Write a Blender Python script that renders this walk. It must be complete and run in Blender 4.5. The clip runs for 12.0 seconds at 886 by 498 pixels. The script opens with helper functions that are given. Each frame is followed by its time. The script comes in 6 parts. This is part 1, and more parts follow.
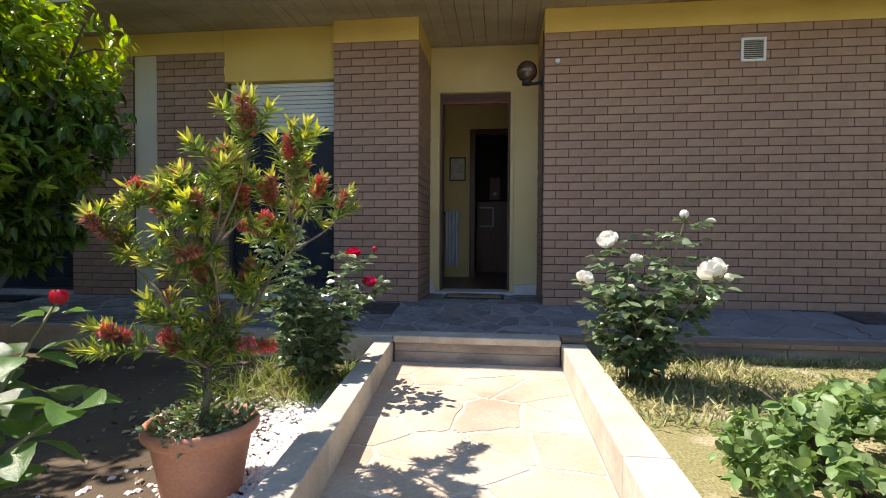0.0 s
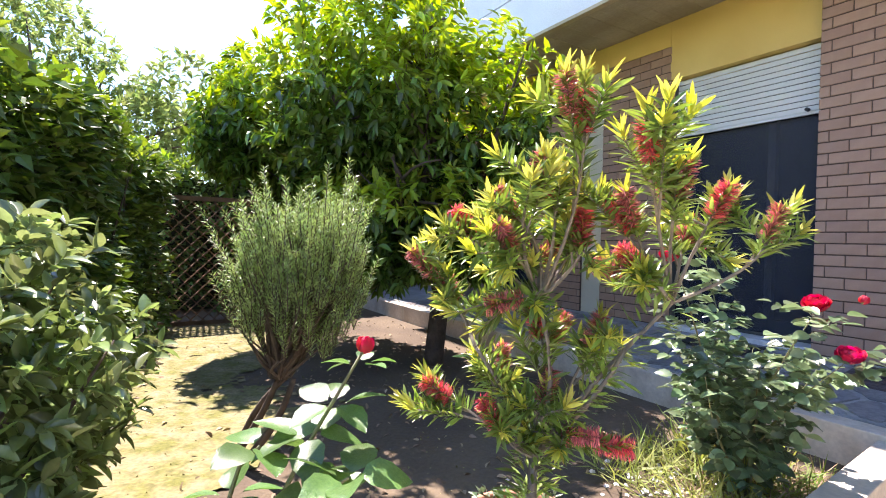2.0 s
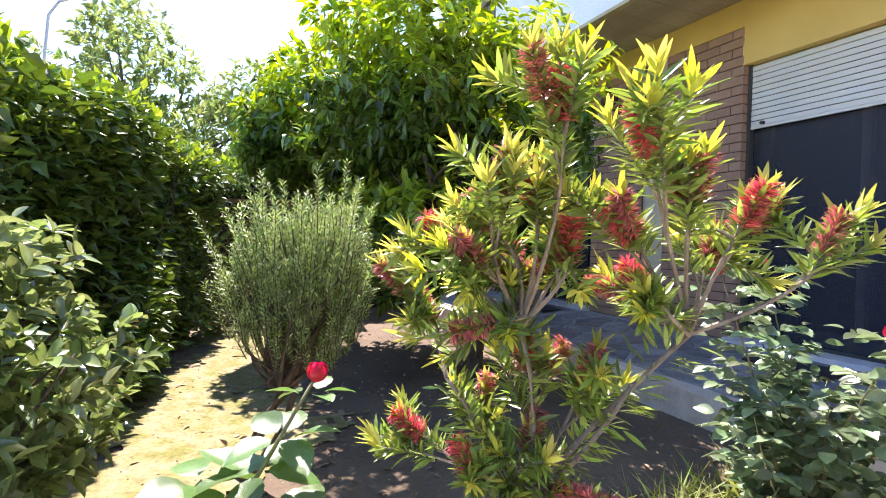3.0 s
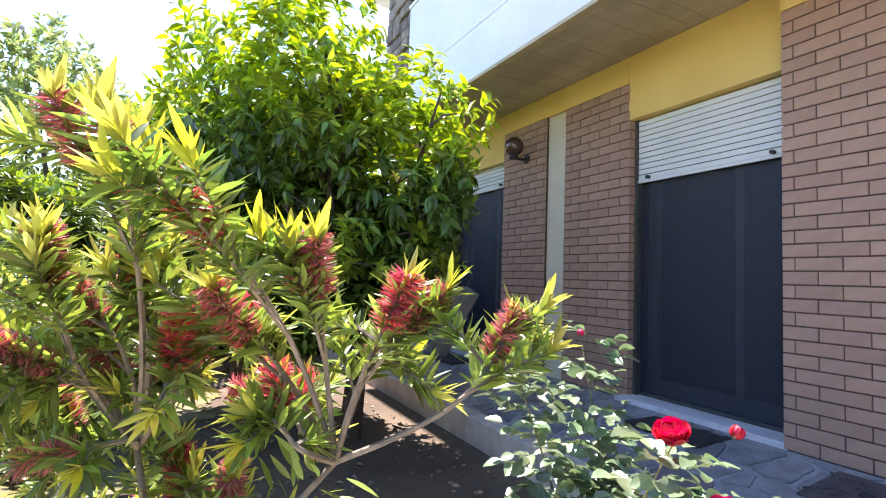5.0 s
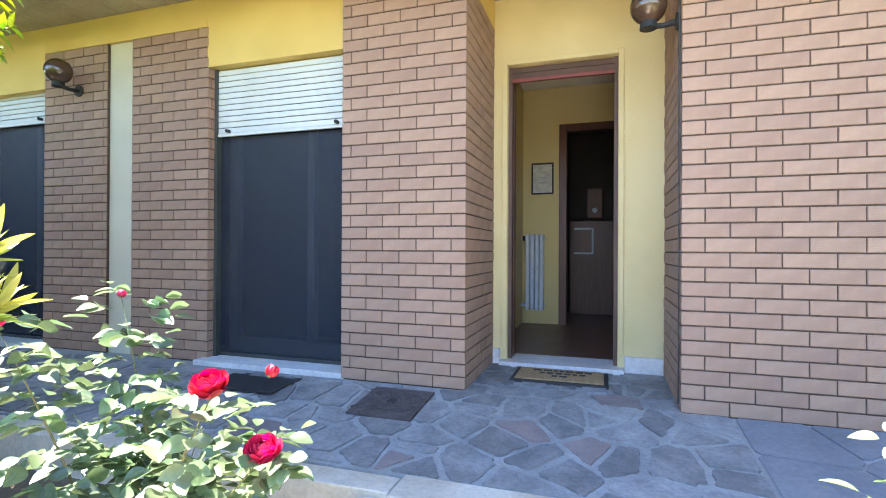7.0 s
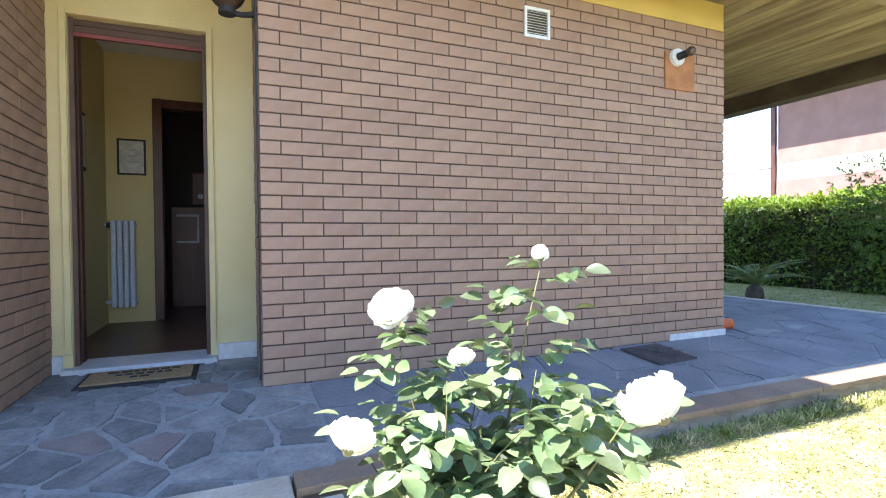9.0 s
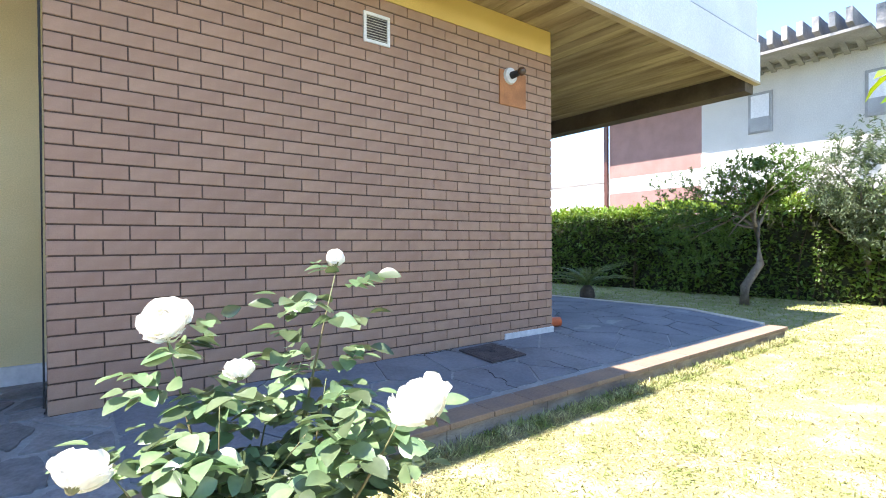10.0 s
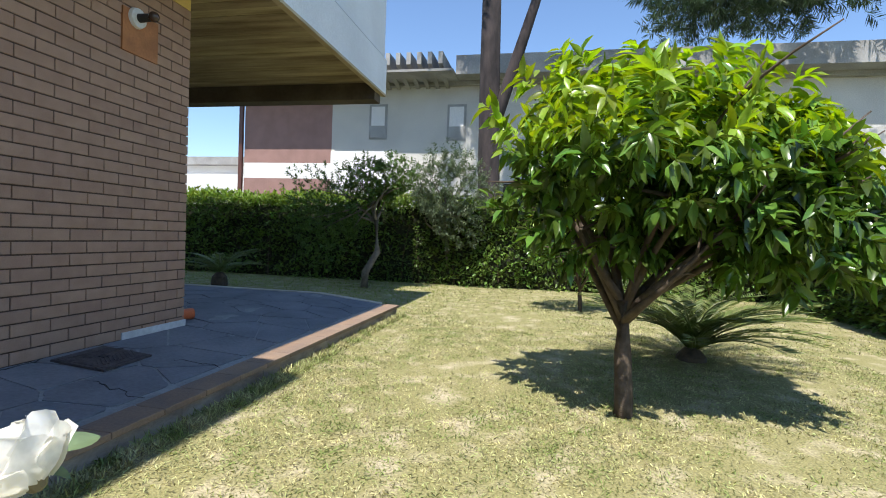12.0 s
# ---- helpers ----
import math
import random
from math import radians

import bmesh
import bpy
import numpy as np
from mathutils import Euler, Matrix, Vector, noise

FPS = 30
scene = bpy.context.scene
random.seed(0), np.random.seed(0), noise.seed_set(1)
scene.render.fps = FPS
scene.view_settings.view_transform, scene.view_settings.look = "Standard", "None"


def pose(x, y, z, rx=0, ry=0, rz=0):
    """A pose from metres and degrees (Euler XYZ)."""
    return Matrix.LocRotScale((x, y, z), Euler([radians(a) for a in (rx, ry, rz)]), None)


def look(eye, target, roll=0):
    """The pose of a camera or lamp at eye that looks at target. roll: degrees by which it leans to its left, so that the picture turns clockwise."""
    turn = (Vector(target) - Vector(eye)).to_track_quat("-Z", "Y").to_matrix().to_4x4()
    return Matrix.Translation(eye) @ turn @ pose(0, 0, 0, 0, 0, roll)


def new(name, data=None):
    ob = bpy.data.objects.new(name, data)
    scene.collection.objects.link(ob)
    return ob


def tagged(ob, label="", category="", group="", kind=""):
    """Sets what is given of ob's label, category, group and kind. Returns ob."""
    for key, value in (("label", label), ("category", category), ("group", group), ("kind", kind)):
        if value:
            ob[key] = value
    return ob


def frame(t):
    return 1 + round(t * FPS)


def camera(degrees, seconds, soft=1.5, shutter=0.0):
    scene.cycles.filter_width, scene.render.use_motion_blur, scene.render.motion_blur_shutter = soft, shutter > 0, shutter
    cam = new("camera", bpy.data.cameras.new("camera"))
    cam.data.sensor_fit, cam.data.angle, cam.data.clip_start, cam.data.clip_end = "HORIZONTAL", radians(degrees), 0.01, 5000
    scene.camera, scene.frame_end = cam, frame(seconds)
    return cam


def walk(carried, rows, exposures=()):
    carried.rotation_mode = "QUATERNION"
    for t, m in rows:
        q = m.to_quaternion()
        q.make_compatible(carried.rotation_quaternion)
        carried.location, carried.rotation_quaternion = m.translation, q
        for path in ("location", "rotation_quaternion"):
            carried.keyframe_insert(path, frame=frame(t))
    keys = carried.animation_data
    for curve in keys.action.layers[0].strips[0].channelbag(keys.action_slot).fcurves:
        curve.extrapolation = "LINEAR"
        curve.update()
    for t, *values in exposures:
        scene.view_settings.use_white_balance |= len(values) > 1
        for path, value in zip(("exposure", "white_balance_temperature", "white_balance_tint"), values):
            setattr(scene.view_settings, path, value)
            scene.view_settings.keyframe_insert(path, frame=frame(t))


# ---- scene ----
cam = camera(83.3, 12.0, soft=1.0)
PATH = [
    (0, (-0.395, -5.024, 0.678), (-0.633, -3.039, 0.629), 0.28),
    (0.5, (-0.402, -4.8, 0.673), (-0.976, -2.885, 0.617), -0.01),
    (1, (-0.443, -4.581, 0.69), (-1.473, -2.868, 0.642), 0.67),
    (1.5, (-0.455, -4.379, 0.725), (-1.923, -3.021, 0.692), 1.1),
    (2, (-0.466, -4.203, 0.78), (-2.17, -3.156, 0.745), 1.2),
    (2.5, (-0.493, -4.059, 0.791), (-2.288, -3.177, 0.74), 1.16),
    (2.7, (-0.52, -3.99, 0.799), (-2.33, -3.142, 0.743), 1.22),
    (4.3, (-0.538, -3.363, 0.901), (-2.428, -2.714, 0.967), 1.6),
    (4.5, (-0.51, -3.3, 0.916), (-2.383, -2.603, 0.996), 2.3),
    (5, (-0.455, -3.206, 0.935), (-2.218, -2.27, 1.058), 2.0),
    (5.5, (-0.436, -3.15, 0.931), (-1.998, -1.908, 1.05), 1.5),
    (6, (-0.434, -3.113, 0.923), (-1.719, -1.583, 1.013), 0.7),
    (6.5, (-0.419, -3.088, 0.917), (-1.394, -1.342, 0.959), 0.3),
    (7, (-0.402, -3.054, 0.898), (-1.023, -1.152, 0.905), 0.3),
    (7.2, (-0.392, -3.05, 0.891), (-0.851, -1.103, 0.894), 0.3),
    (8.8, (-0.221, -3.088, 0.828), (0.476, -1.214, 0.805), -0.6),
    (9, (-0.15, -3.121, 0.862), (0.625, -1.277, 0.828), -0.5),
    (9.5, (-0.023, -3.17, 0.861), (0.951, -1.423, 0.838), -0.2),
    (10, (0.051, -3.206, 0.857), (1.274, -1.623, 0.841), -0.4),
    (10.5, (0.138, -3.283, 0.868), (1.642, -1.964, 0.853), -0.5),
    (11, (0.173, -3.295, 0.872), (1.92, -2.321, 0.857), -0.0),
    (11.5, (0.162, -3.2, 0.88), (2.049, -2.539, 0.849), 0.9),
    (12, (0.113, -3.027, 0.851), (2.073, -2.629, 0.801), 2.1),
]

EXPOSURES = [(0, 0.6, 6750, 18), (0.5, 0.95, 6700, 18), (1.0, 1.3, 6650, 20), (2.0, 1.75, 6500, 26), (2.7, 1.8, 6500, 28), (4.3, 1.9, 6450, 30), (5.0, 1.9, 6400, 28), (5.5, 2.05, 6400, 25), (6.5, 2.7, 6400, 20), (7.2, 2.85, 6400, 17), (8.8, 2.25, 6350, 17), (9.5, 2.0, 6300, 17), (10.0, 1.85, 6250, 17), (10.5, 1.55, 6250, 15), (11.0, 1.05, 6250, 12), (11.5, 0.8, 6250, 12), (12.0, 0.5, 6250, 12)]
walk(cam, [(t, look(e, g, r)) for t, e, g, r in PATH], EXPOSURES)

# ---- light ----
SUN_DIR = Vector((-0.55, 0.055, 1.0)).normalized()
world = bpy.data.worlds.new("world")
scene.world = world
world.use_nodes = True
wn = world.node_tree.nodes
sky = wn.new("ShaderNodeTexSky")
sky.sky_type = "NISHITA"
sky.sun_disc = False
sky.sun_elevation = math.asin(SUN_DIR.z)
sky.sun_rotation = math.atan2(SUN_DIR.x, SUN_DIR.y)
sky.air_density, sky.dust_density, sky.ozone_density = 1.1, 0.03, 4.5
world.node_tree.links.new(sky.outputs[0], wn["Background"].inputs[0])
wn["Background"].inputs[1].default_value = 0.145
sun = new("sun", bpy.data.lights.new("sun", "SUN"))
sun.data.energy, sun.data.angle, sun.data.color = 5.0, radians(0.53), (1.0, 0.95, 0.86)
sun.matrix_world = look(SUN_DIR * 30, (0, 0, 0))


# ---- materials ----
def mat(name, c1, c2, scale=4.0, rough=0.7, bump=0.0, fine=60.0, metal=0.0, rnd=0.0, isl=0.0, trans=0.0, clear=0.0, stretch=None, fac_lo=0.35, fac_hi=0.65, spec=0.5, fine_mix=0.5):
    """Two-tone noise paint with grain relief; rnd and isl vary it from piece to piece; trans lets light through a leaf."""
    m = bpy.data.materials.new(name)
    m.use_nodes = True
    nt = m.node_tree
    n, li = nt.nodes, nt.links
    b = n["Principled BSDF"]
    tc = n.new("ShaderNodeTexCoord")
    src = tc.outputs["Object"]
    if stretch:
        mp = n.new("ShaderNodeMapping")
        mp.inputs["Scale"].default_value = stretch
        li.new(src, mp.inputs[0])
        src = mp.outputs[0]
    no = n.new("ShaderNodeTexNoise")
    no.inputs["Scale"].default_value, no.inputs["Detail"].default_value = scale, 6
    li.new(src, no.inputs["Vector"])
    mr = n.new("ShaderNodeMapRange")
    mr.inputs[1].default_value, mr.inputs[2].default_value = fac_lo, fac_hi
    li.new(no.outputs[0], mr.inputs[0])
    mx = n.new("ShaderNodeMix")
    mx.data_type = "RGBA"
    mx.inputs[6].default_value, mx.inputs[7].default_value = (*c1, 1), (*c2, 1)
    li.new(mr.outputs[0], mx.inputs[0])
    col = mx.outputs[2]
    fn = n.new("ShaderNodeTexNoise")
    fn.inputs["Scale"].default_value, fn.inputs["Detail"].default_value = fine, 4
    li.new(src, fn.inputs["Vector"])
    hs = n.new("ShaderNodeHueSaturation")
    fm = n.new("ShaderNodeMath")
    fm.operation = "MULTIPLY_ADD"
    fm.inputs[1].default_value, fm.inputs[2].default_value = fine_mix, 1 - fine_mix / 2
    li.new(fn.outputs[0], fm.inputs[0])
    val = fm.outputs[0]
    if rnd or isl:
        if rnd:
            ra = n.new("ShaderNodeObjectInfo").outputs["Random"]
        else:
            ra = n.new("ShaderNodeNewGeometry").outputs["Random Per Island"]
        k = rnd or isl
        m2 = n.new("ShaderNodeMath")
        m2.operation = "MULTIPLY_ADD"
        m2.inputs[1].default_value, m2.inputs[2].default_value = 2 * k, 1 - k
        li.new(ra, m2.inputs[0])
        m3 = n.new("ShaderNodeMath")
        m3.operation = "MULTIPLY"
        li.new(val, m3.inputs[0])
        li.new(m2.outputs[0], m3.inputs[1])
        val = m3.outputs[0]
        hm = n.new("ShaderNodeMath")
        hm.operation = "MULTIPLY_ADD"
        hm.inputs[1].default_value, hm.inputs[2].default_value = 0.06 * k, 0.5 - 0.03 * k
        li.new(ra, hm.inputs[0])
        li.new(hm.outputs[0], hs.inputs["Hue"])
    li.new(val, hs.inputs["Value"])
    li.new(col, hs.inputs["Color"])
    li.new(hs.outputs[0], b.inputs["Base Color"])
    b.inputs["Roughness"].default_value, b.inputs["Metallic"].default_value = rough, metal
    b.inputs["Specular IOR Level"].default_value = spec
    if clear:
        b.inputs["Coat Weight"].default_value = clear
    if bump:
        bp = n.new("ShaderNodeBump")
        bp.inputs["Strength"].default_value, bp.inputs["Distance"].default_value = bump, 0.01
        li.new(fn.outputs[0], bp.inputs["Height"])
        li.new(bp.outputs[0], b.inputs["Normal"])
    if trans:
        tr = n.new("ShaderNodeBsdfTranslucent")
        hs2 = n.new("ShaderNodeHueSaturation")
        hs2.inputs["Hue"].default_value, hs2.inputs["Saturation"].default_value, hs2.inputs["Value"].default_value = 0.485, 1.15, 1.7
        li.new(hs.outputs[0], hs2.inputs["Color"])
        li.new(hs2.outputs[0], tr.inputs[0])
        ms = n.new("ShaderNodeMixShader")
        ms.inputs[0].default_value = trans
        li.new(b.outputs[0], ms.inputs[1])
        li.new(tr.outputs[0], ms.inputs[2])
        li.new(ms.outputs[0], n["Material Output"].inputs[0])
    return m


M = {}
M["brick"] = mat("fired_brick", (0.405, 0.26, 0.183), (0.35, 0.218, 0.152), 9, 0.85, 0.35, 160, rnd=0.07, fine_mix=0.35)
M["brick_rest"] = mat("fired_brick_joined", (0.405, 0.26, 0.183), (0.35, 0.218, 0.152), 9, 0.85, 0.35, 160, isl=0.07, fine_mix=0.35)
M["joint"] = mat("dark_joint", (0.12, 0.078, 0.06), (0.08, 0.053, 0.04), 30, 0.95, 0.3, 120)
M["yellow"] = mat("ochre_plaster", (0.76, 0.56, 0.18), (0.70, 0.50, 0.15), 2.2, 0.9, 0.25, 140)
M["pale"] = mat("cream_plaster", (0.72, 0.61, 0.33), (0.66, 0.54, 0.27), 2.5, 0.9, 0.25, 140)
M["strip"] = mat("grey_cream_plaster", (0.66, 0.61, 0.46), (0.60, 0.55, 0.41), 2.5, 0.9, 0.25, 140)
M["inner"] = mat("inner_wall", (0.66, 0.54, 0.26), (0.62, 0.50, 0.23), 2, 0.9, 0.1, 90)
M["white"] = mat("white_plaster", (0.82, 0.83, 0.84), (0.74, 0.75, 0.76), 1.5, 0.8, 0.15, 80)
M["lip"] = mat("beige_edge", (0.52, 0.43, 0.28), (0.42, 0.34, 0.22), 4, 0.85, 0.2, 80)
M["concrete"] = mat("board_marked_concrete", (0.47, 0.38, 0.22), (0.24, 0.175, 0.09), 1.3, 0.9, 0.5, 22, isl=0.22, stretch=(6, 0.7, 4))
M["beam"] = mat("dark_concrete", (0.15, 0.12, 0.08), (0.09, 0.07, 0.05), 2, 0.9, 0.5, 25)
M["soffit"] = mat("smooth_concrete", (0.46, 0.40, 0.29), (0.36, 0.30, 0.20), 1.1, 0.9, 0.3, 25, isl=0.05, stretch=(1, 3, 1))
M["rubble"] = mat("rubble_stone", (0.30, 0.25, 0.19), (0.16, 0.13, 0.10), 6, 0.9, 0.9, 30, rnd=0.3)
M["flag"] = mat("slate_flag", (0.275, 0.27, 0.265), (0.175, 0.175, 0.175), 7, 0.75, 0.8, 45, rnd=0.25, fine_mix=0.8)
M["flag_worn"] = mat("worn_slate", (0.235, 0.24, 0.255), (0.17, 0.175, 0.19), 2.2, 0.8, 0.5, 40, rnd=0.06)
M["flag_red"] = mat("porphyry_flag", (0.255, 0.205, 0.19), (0.185, 0.15, 0.145), 6, 0.75, 0.5, 70, rnd=0.2)
M["grout"] = mat("flag_grout", (0.34, 0.345, 0.335), (0.24, 0.245, 0.24), 4, 0.9, 0.8, 50)
M["path_flag"] = mat("sandstone_flag", (0.50, 0.37, 0.26), (0.62, 0.53, 0.40), 2.2, 0.8, 0.4, 60, rnd=0.12)
M["path_grout"] = mat("path_grout", (0.64, 0.56, 0.44), (0.56, 0.48, 0.37), 5, 0.9, 0.4, 80)
M["travertine"] = mat("travertine", (0.66, 0.60, 0.49), (0.50, 0.43, 0.33), 5, 0.7, 0.45, 50, rnd=0.06)
M["kerb"] = mat("pale_kerb", (0.66, 0.61, 0.50), (0.52, 0.46, 0.36), 3, 0.8, 0.4, 45, rnd=0.05)
M["riser"] = mat("stained_riser", (0.44, 0.37, 0.30), (0.24, 0.19, 0.165), 3.5, 0.85, 0.7, 30, stretch=(1, 3, 3))
M["terrace_edge"] = mat("rust_edge_stone", (0.32, 0.215, 0.14), (0.24, 0.175, 0.13), 4, 0.8, 0.4, 60, rnd=0.1)
M["marble"] = mat("white_marble", (0.70, 0.70, 0.69), (0.58, 0.58, 0.57), 4, 0.45, 0.1, 30)
M["soil"] = mat("garden_soil", (0.085, 0.06, 0.038), (0.15, 0.112, 0.068), 1.1, 0.95, 0.9, 35)
M["moss"] = mat("yellow_moss", (0.165, 0.165, 0.035), (0.30, 0.25, 0.13), 7, 0.95, 1.0, 40, isl=0.35, fine_mix=1.3)
M["lawn"] = mat("dry_lawn_soil", (0.52, 0.44, 0.29), (0.29, 0.265, 0.11), 4.0, 0.95, 1.0, 75, fine_mix=1.7, fac_lo=0.28, fac_hi=0.5)
M["ground"] = mat("ground_earth", (0.16, 0.15, 0.08), (0.11, 0.12, 0.05), 0.4, 0.95, 0.5, 8)
M["grass"] = mat("grass_blade", (0.18, 0.225, 0.055), (0.48, 0.43, 0.22), 5, 0.7, isl=0.6, trans=0.15)
M["grass_green"] = mat("green_blade", (0.16, 0.24, 0.05), (0.28, 0.30, 0.09), 3, 0.6, isl=0.3, trans=0.35)
M["dry"] = mat("dry_leaf", (0.36, 0.27, 0.16), (0.22, 0.14, 0.08), 9, 0.8, isl=0.4)
M["gravel"] = mat("white_pebble", (0.78, 0.77, 0.74), (0.62, 0.60, 0.57), 20, 0.6, 0.2, 90, isl=0.15)
M["citrus"] = mat("citrus_leaf", (0.075, 0.148, 0.025), (0.13, 0.21, 0.038), 2.5, 0.24, isl=0.6, trans=0.25)
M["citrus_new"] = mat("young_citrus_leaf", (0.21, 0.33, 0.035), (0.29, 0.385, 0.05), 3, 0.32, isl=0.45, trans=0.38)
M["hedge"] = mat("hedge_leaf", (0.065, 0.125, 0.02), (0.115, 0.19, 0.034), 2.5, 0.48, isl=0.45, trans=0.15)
# Lighter copy of hedge_leaf: sunshine painted into the boundary hedge.
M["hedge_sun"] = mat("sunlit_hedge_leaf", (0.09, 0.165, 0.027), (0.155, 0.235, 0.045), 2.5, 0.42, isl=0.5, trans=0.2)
# Near-black colour for the shade deep inside the hedges.
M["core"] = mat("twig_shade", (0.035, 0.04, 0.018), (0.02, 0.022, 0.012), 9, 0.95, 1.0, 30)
# Yellow-green for hedge tops, with the sunlight put into the colour.
M["hedge_top"] = mat("sunlit_hedge_top_leaf", (0.17, 0.27, 0.04), (0.24, 0.33, 0.06), 2.5, 0.4, isl=0.35, trans=0.35)
M["laurel"] = mat("laurel_leaf", (0.125, 0.19, 0.055), (0.22, 0.27, 0.11), 3, 0.25, isl=0.5, trans=0.3, spec=0.9)
M["callis"] = mat("bottlebrush_leaf", (0.115, 0.19, 0.04), (0.21, 0.28, 0.065), 6, 0.3, isl=0.5, trans=0.32)
M["callis_tip"] = mat("young_bottlebrush_leaf", (0.34, 0.38, 0.06), (0.46, 0.46, 0.12), 6, 0.4, isl=0.3, trans=0.42)
M["brush"] = mat("red_stamens", (0.70, 0.11, 0.12), (0.58, 0.17, 0.16), 30, 0.7, isl=0.4, trans=0.2)
M["brush_old"] = mat("faded_stamens", (0.62, 0.20, 0.21), (0.40, 0.15, 0.12), 14, 0.8, isl=0.5, trans=0.2)
M["rose_leaf"] = mat("rose_leaf", (0.095, 0.16, 0.07), (0.19, 0.25, 0.13), 7, 0.32, isl=0.5, trans=0.2, spec=0.8)
M["rose_leaf_piece"] = mat("rose_leaf_piece", (0.08, 0.17, 0.045), (0.12, 0.215, 0.06), 14, 0.3, 0.25, 40, rnd=0.3, trans=0.25, spec=0.9)
M["stem"] = mat("green_stem", (0.14, 0.18, 0.06), (0.20, 0.16, 0.08), 12, 0.6)
M["petal_red"] = mat("red_petal", (0.60, 0.012, 0.035), (0.46, 0.006, 0.02), 12, 0.5, isl=0.2, trans=0.25)
M["petal_pink"] = mat("crimson_petal", (0.72, 0.045, 0.13), (0.58, 0.02, 0.08), 12, 0.5, isl=0.2, trans=0.25)
M["petal_white"] = mat("white_petal", (0.86, 0.85, 0.80), (0.80, 0.79, 0.72), 12, 0.5, isl=0.06, trans=0.3)
M["rosemary"] = mat("rosemary_needle", (0.18, 0.275, 0.08), (0.28, 0.37, 0.13), 9, 0.4, isl=0.45, trans=0.25)
M["herb"] = mat("hydrangea_leaf", (0.16, 0.26, 0.08), (0.23, 0.33, 0.12), 6, 0.45, isl=0.3, trans=0.3)
M["bark"] = mat("brown_bark", (0.12, 0.088, 0.062), (0.065, 0.047, 0.033), 14, 0.9, 0.8, 50)
M["bark_grey"] = mat("grey_bark", (0.26, 0.22, 0.17), (0.16, 0.13, 0.10), 14, 0.9, 0.7, 50)
M["pine_bark"] = mat("pine_bark", (0.06, 0.046, 0.043), (0.026, 0.021, 0.02), 5, 0.95, 1.0, 16, stretch=(1, 1, 0.35))
M["needles"] = mat("pine_needles", (0.045, 0.085, 0.03), (0.075, 0.115, 0.04), 2, 0.6, isl=0.4, trans=0.1)
M["far_leaf"] = mat("far_tree_leaf", (0.17, 0.24, 0.075), (0.24, 0.30, 0.11), 1.5, 0.5, isl=0.4, trans=0.35)
M["olive"] = mat("olive_leaf", (0.10, 0.135, 0.065), (0.17, 0.21, 0.11), 3, 0.45, isl=0.4, trans=0.2)
M["cycas"] = mat("cycad_frond", (0.10, 0.15, 0.035), (0.17, 0.20, 0.05), 4, 0.4, isl=0.3, trans=0.15)
M["terracotta"] = mat("terracotta", (0.60, 0.28, 0.17), (0.50, 0.22, 0.13), 5, 0.75, 0.2, 90)
M["shutter"] = mat("white_shutter", (0.66, 0.69, 0.66), (0.61, 0.64, 0.61), 3, 0.5, fine_mix=0.06)
M["alu"] = mat("grey_frame", (0.40, 0.42, 0.44), (0.34, 0.36, 0.38), 6, 0.5, 0.05, 60)
# Near-black that paints the lack of light into room surfaces.
M["dark"] = mat("unlit_room_black", (0.03, 0.026, 0.024), (0.022, 0.02, 0.018), 3, 0.8)
M["black"] = mat("black_rubber", (0.02, 0.02, 0.022), (0.03, 0.03, 0.03), 20, 0.7, 0.2, 90)
M["red_bar"] = mat("red_bar_paint", (0.26, 0.055, 0.04), (0.20, 0.04, 0.03), 8, 0.45)
M["wood"] = mat("dark_stained_wood", (0.12, 0.042, 0.026), (0.08, 0.028, 0.018), 4, 0.4, 0.2, 40, stretch=(8, 8, 0.8))
M["roller"] = mat("brown_roller", (0.12, 0.065, 0.045), (0.09, 0.048, 0.033), 5, 0.6, 0.1, 60)
M["floor_in"] = mat("brown_floor_tile", (0.16, 0.082, 0.05), (0.12, 0.06, 0.038), 5, 0.35, 0.1, 40)
M["radiator"] = mat("radiator_enamel", (0.62, 0.66, 0.74), (0.58, 0.62, 0.70), 5, 0.35)
M["iron"] = mat("cast_iron", (0.10, 0.082, 0.08), (0.06, 0.05, 0.05), 18, 0.75, 0.5, 80)
M["coir"] = mat("coir_mat", (0.42, 0.29, 0.15), (0.33, 0.22, 0.11), 30, 0.95, 0.8, 200)
M["copper"] = mat("rusty_plate", (0.47, 0.20, 0.075), (0.34, 0.14, 0.055), 7, 0.7, 0.2, 60)
M["ceramic"] = mat("white_ceramic", (0.80, 0.80, 0.79), (0.76, 0.76, 0.75), 8, 0.3)
M["brown_glass"] = mat("smoked_glass", (0.10, 0.055, 0.035), (0.07, 0.038, 0.025), 8, 0.12, spec=0.8)
M["vent"] = mat("vent_paint", (0.66, 0.64, 0.54), (0.58, 0.56, 0.47), 8, 0.6)
M["paper"] = mat("print_paper", (0.66, 0.64, 0.58), (0.48, 0.46, 0.42), 14, 0.7)
M["lattice"] = mat("lattice_wood", (0.22, 0.135, 0.085), (0.15, 0.09, 0.055), 6, 0.85, 0.4, 50)
M["plank"] = mat("weathered_plank", (0.26, 0.24, 0.21), (0.17, 0.155, 0.135), 4, 0.9, 0.5, 40, stretch=(6, 6, 0.7))
M["nb_wall"] = mat("neighbour_plaster", (0.62, 0.59, 0.53), (0.54, 0.51, 0.46), 0.8, 0.9, 0.2, 30)
M["nb_white"] = mat("neighbour_white", (0.80, 0.78, 0.75), (0.72, 0.70, 0.68), 0.8, 0.85, 0.2, 30)
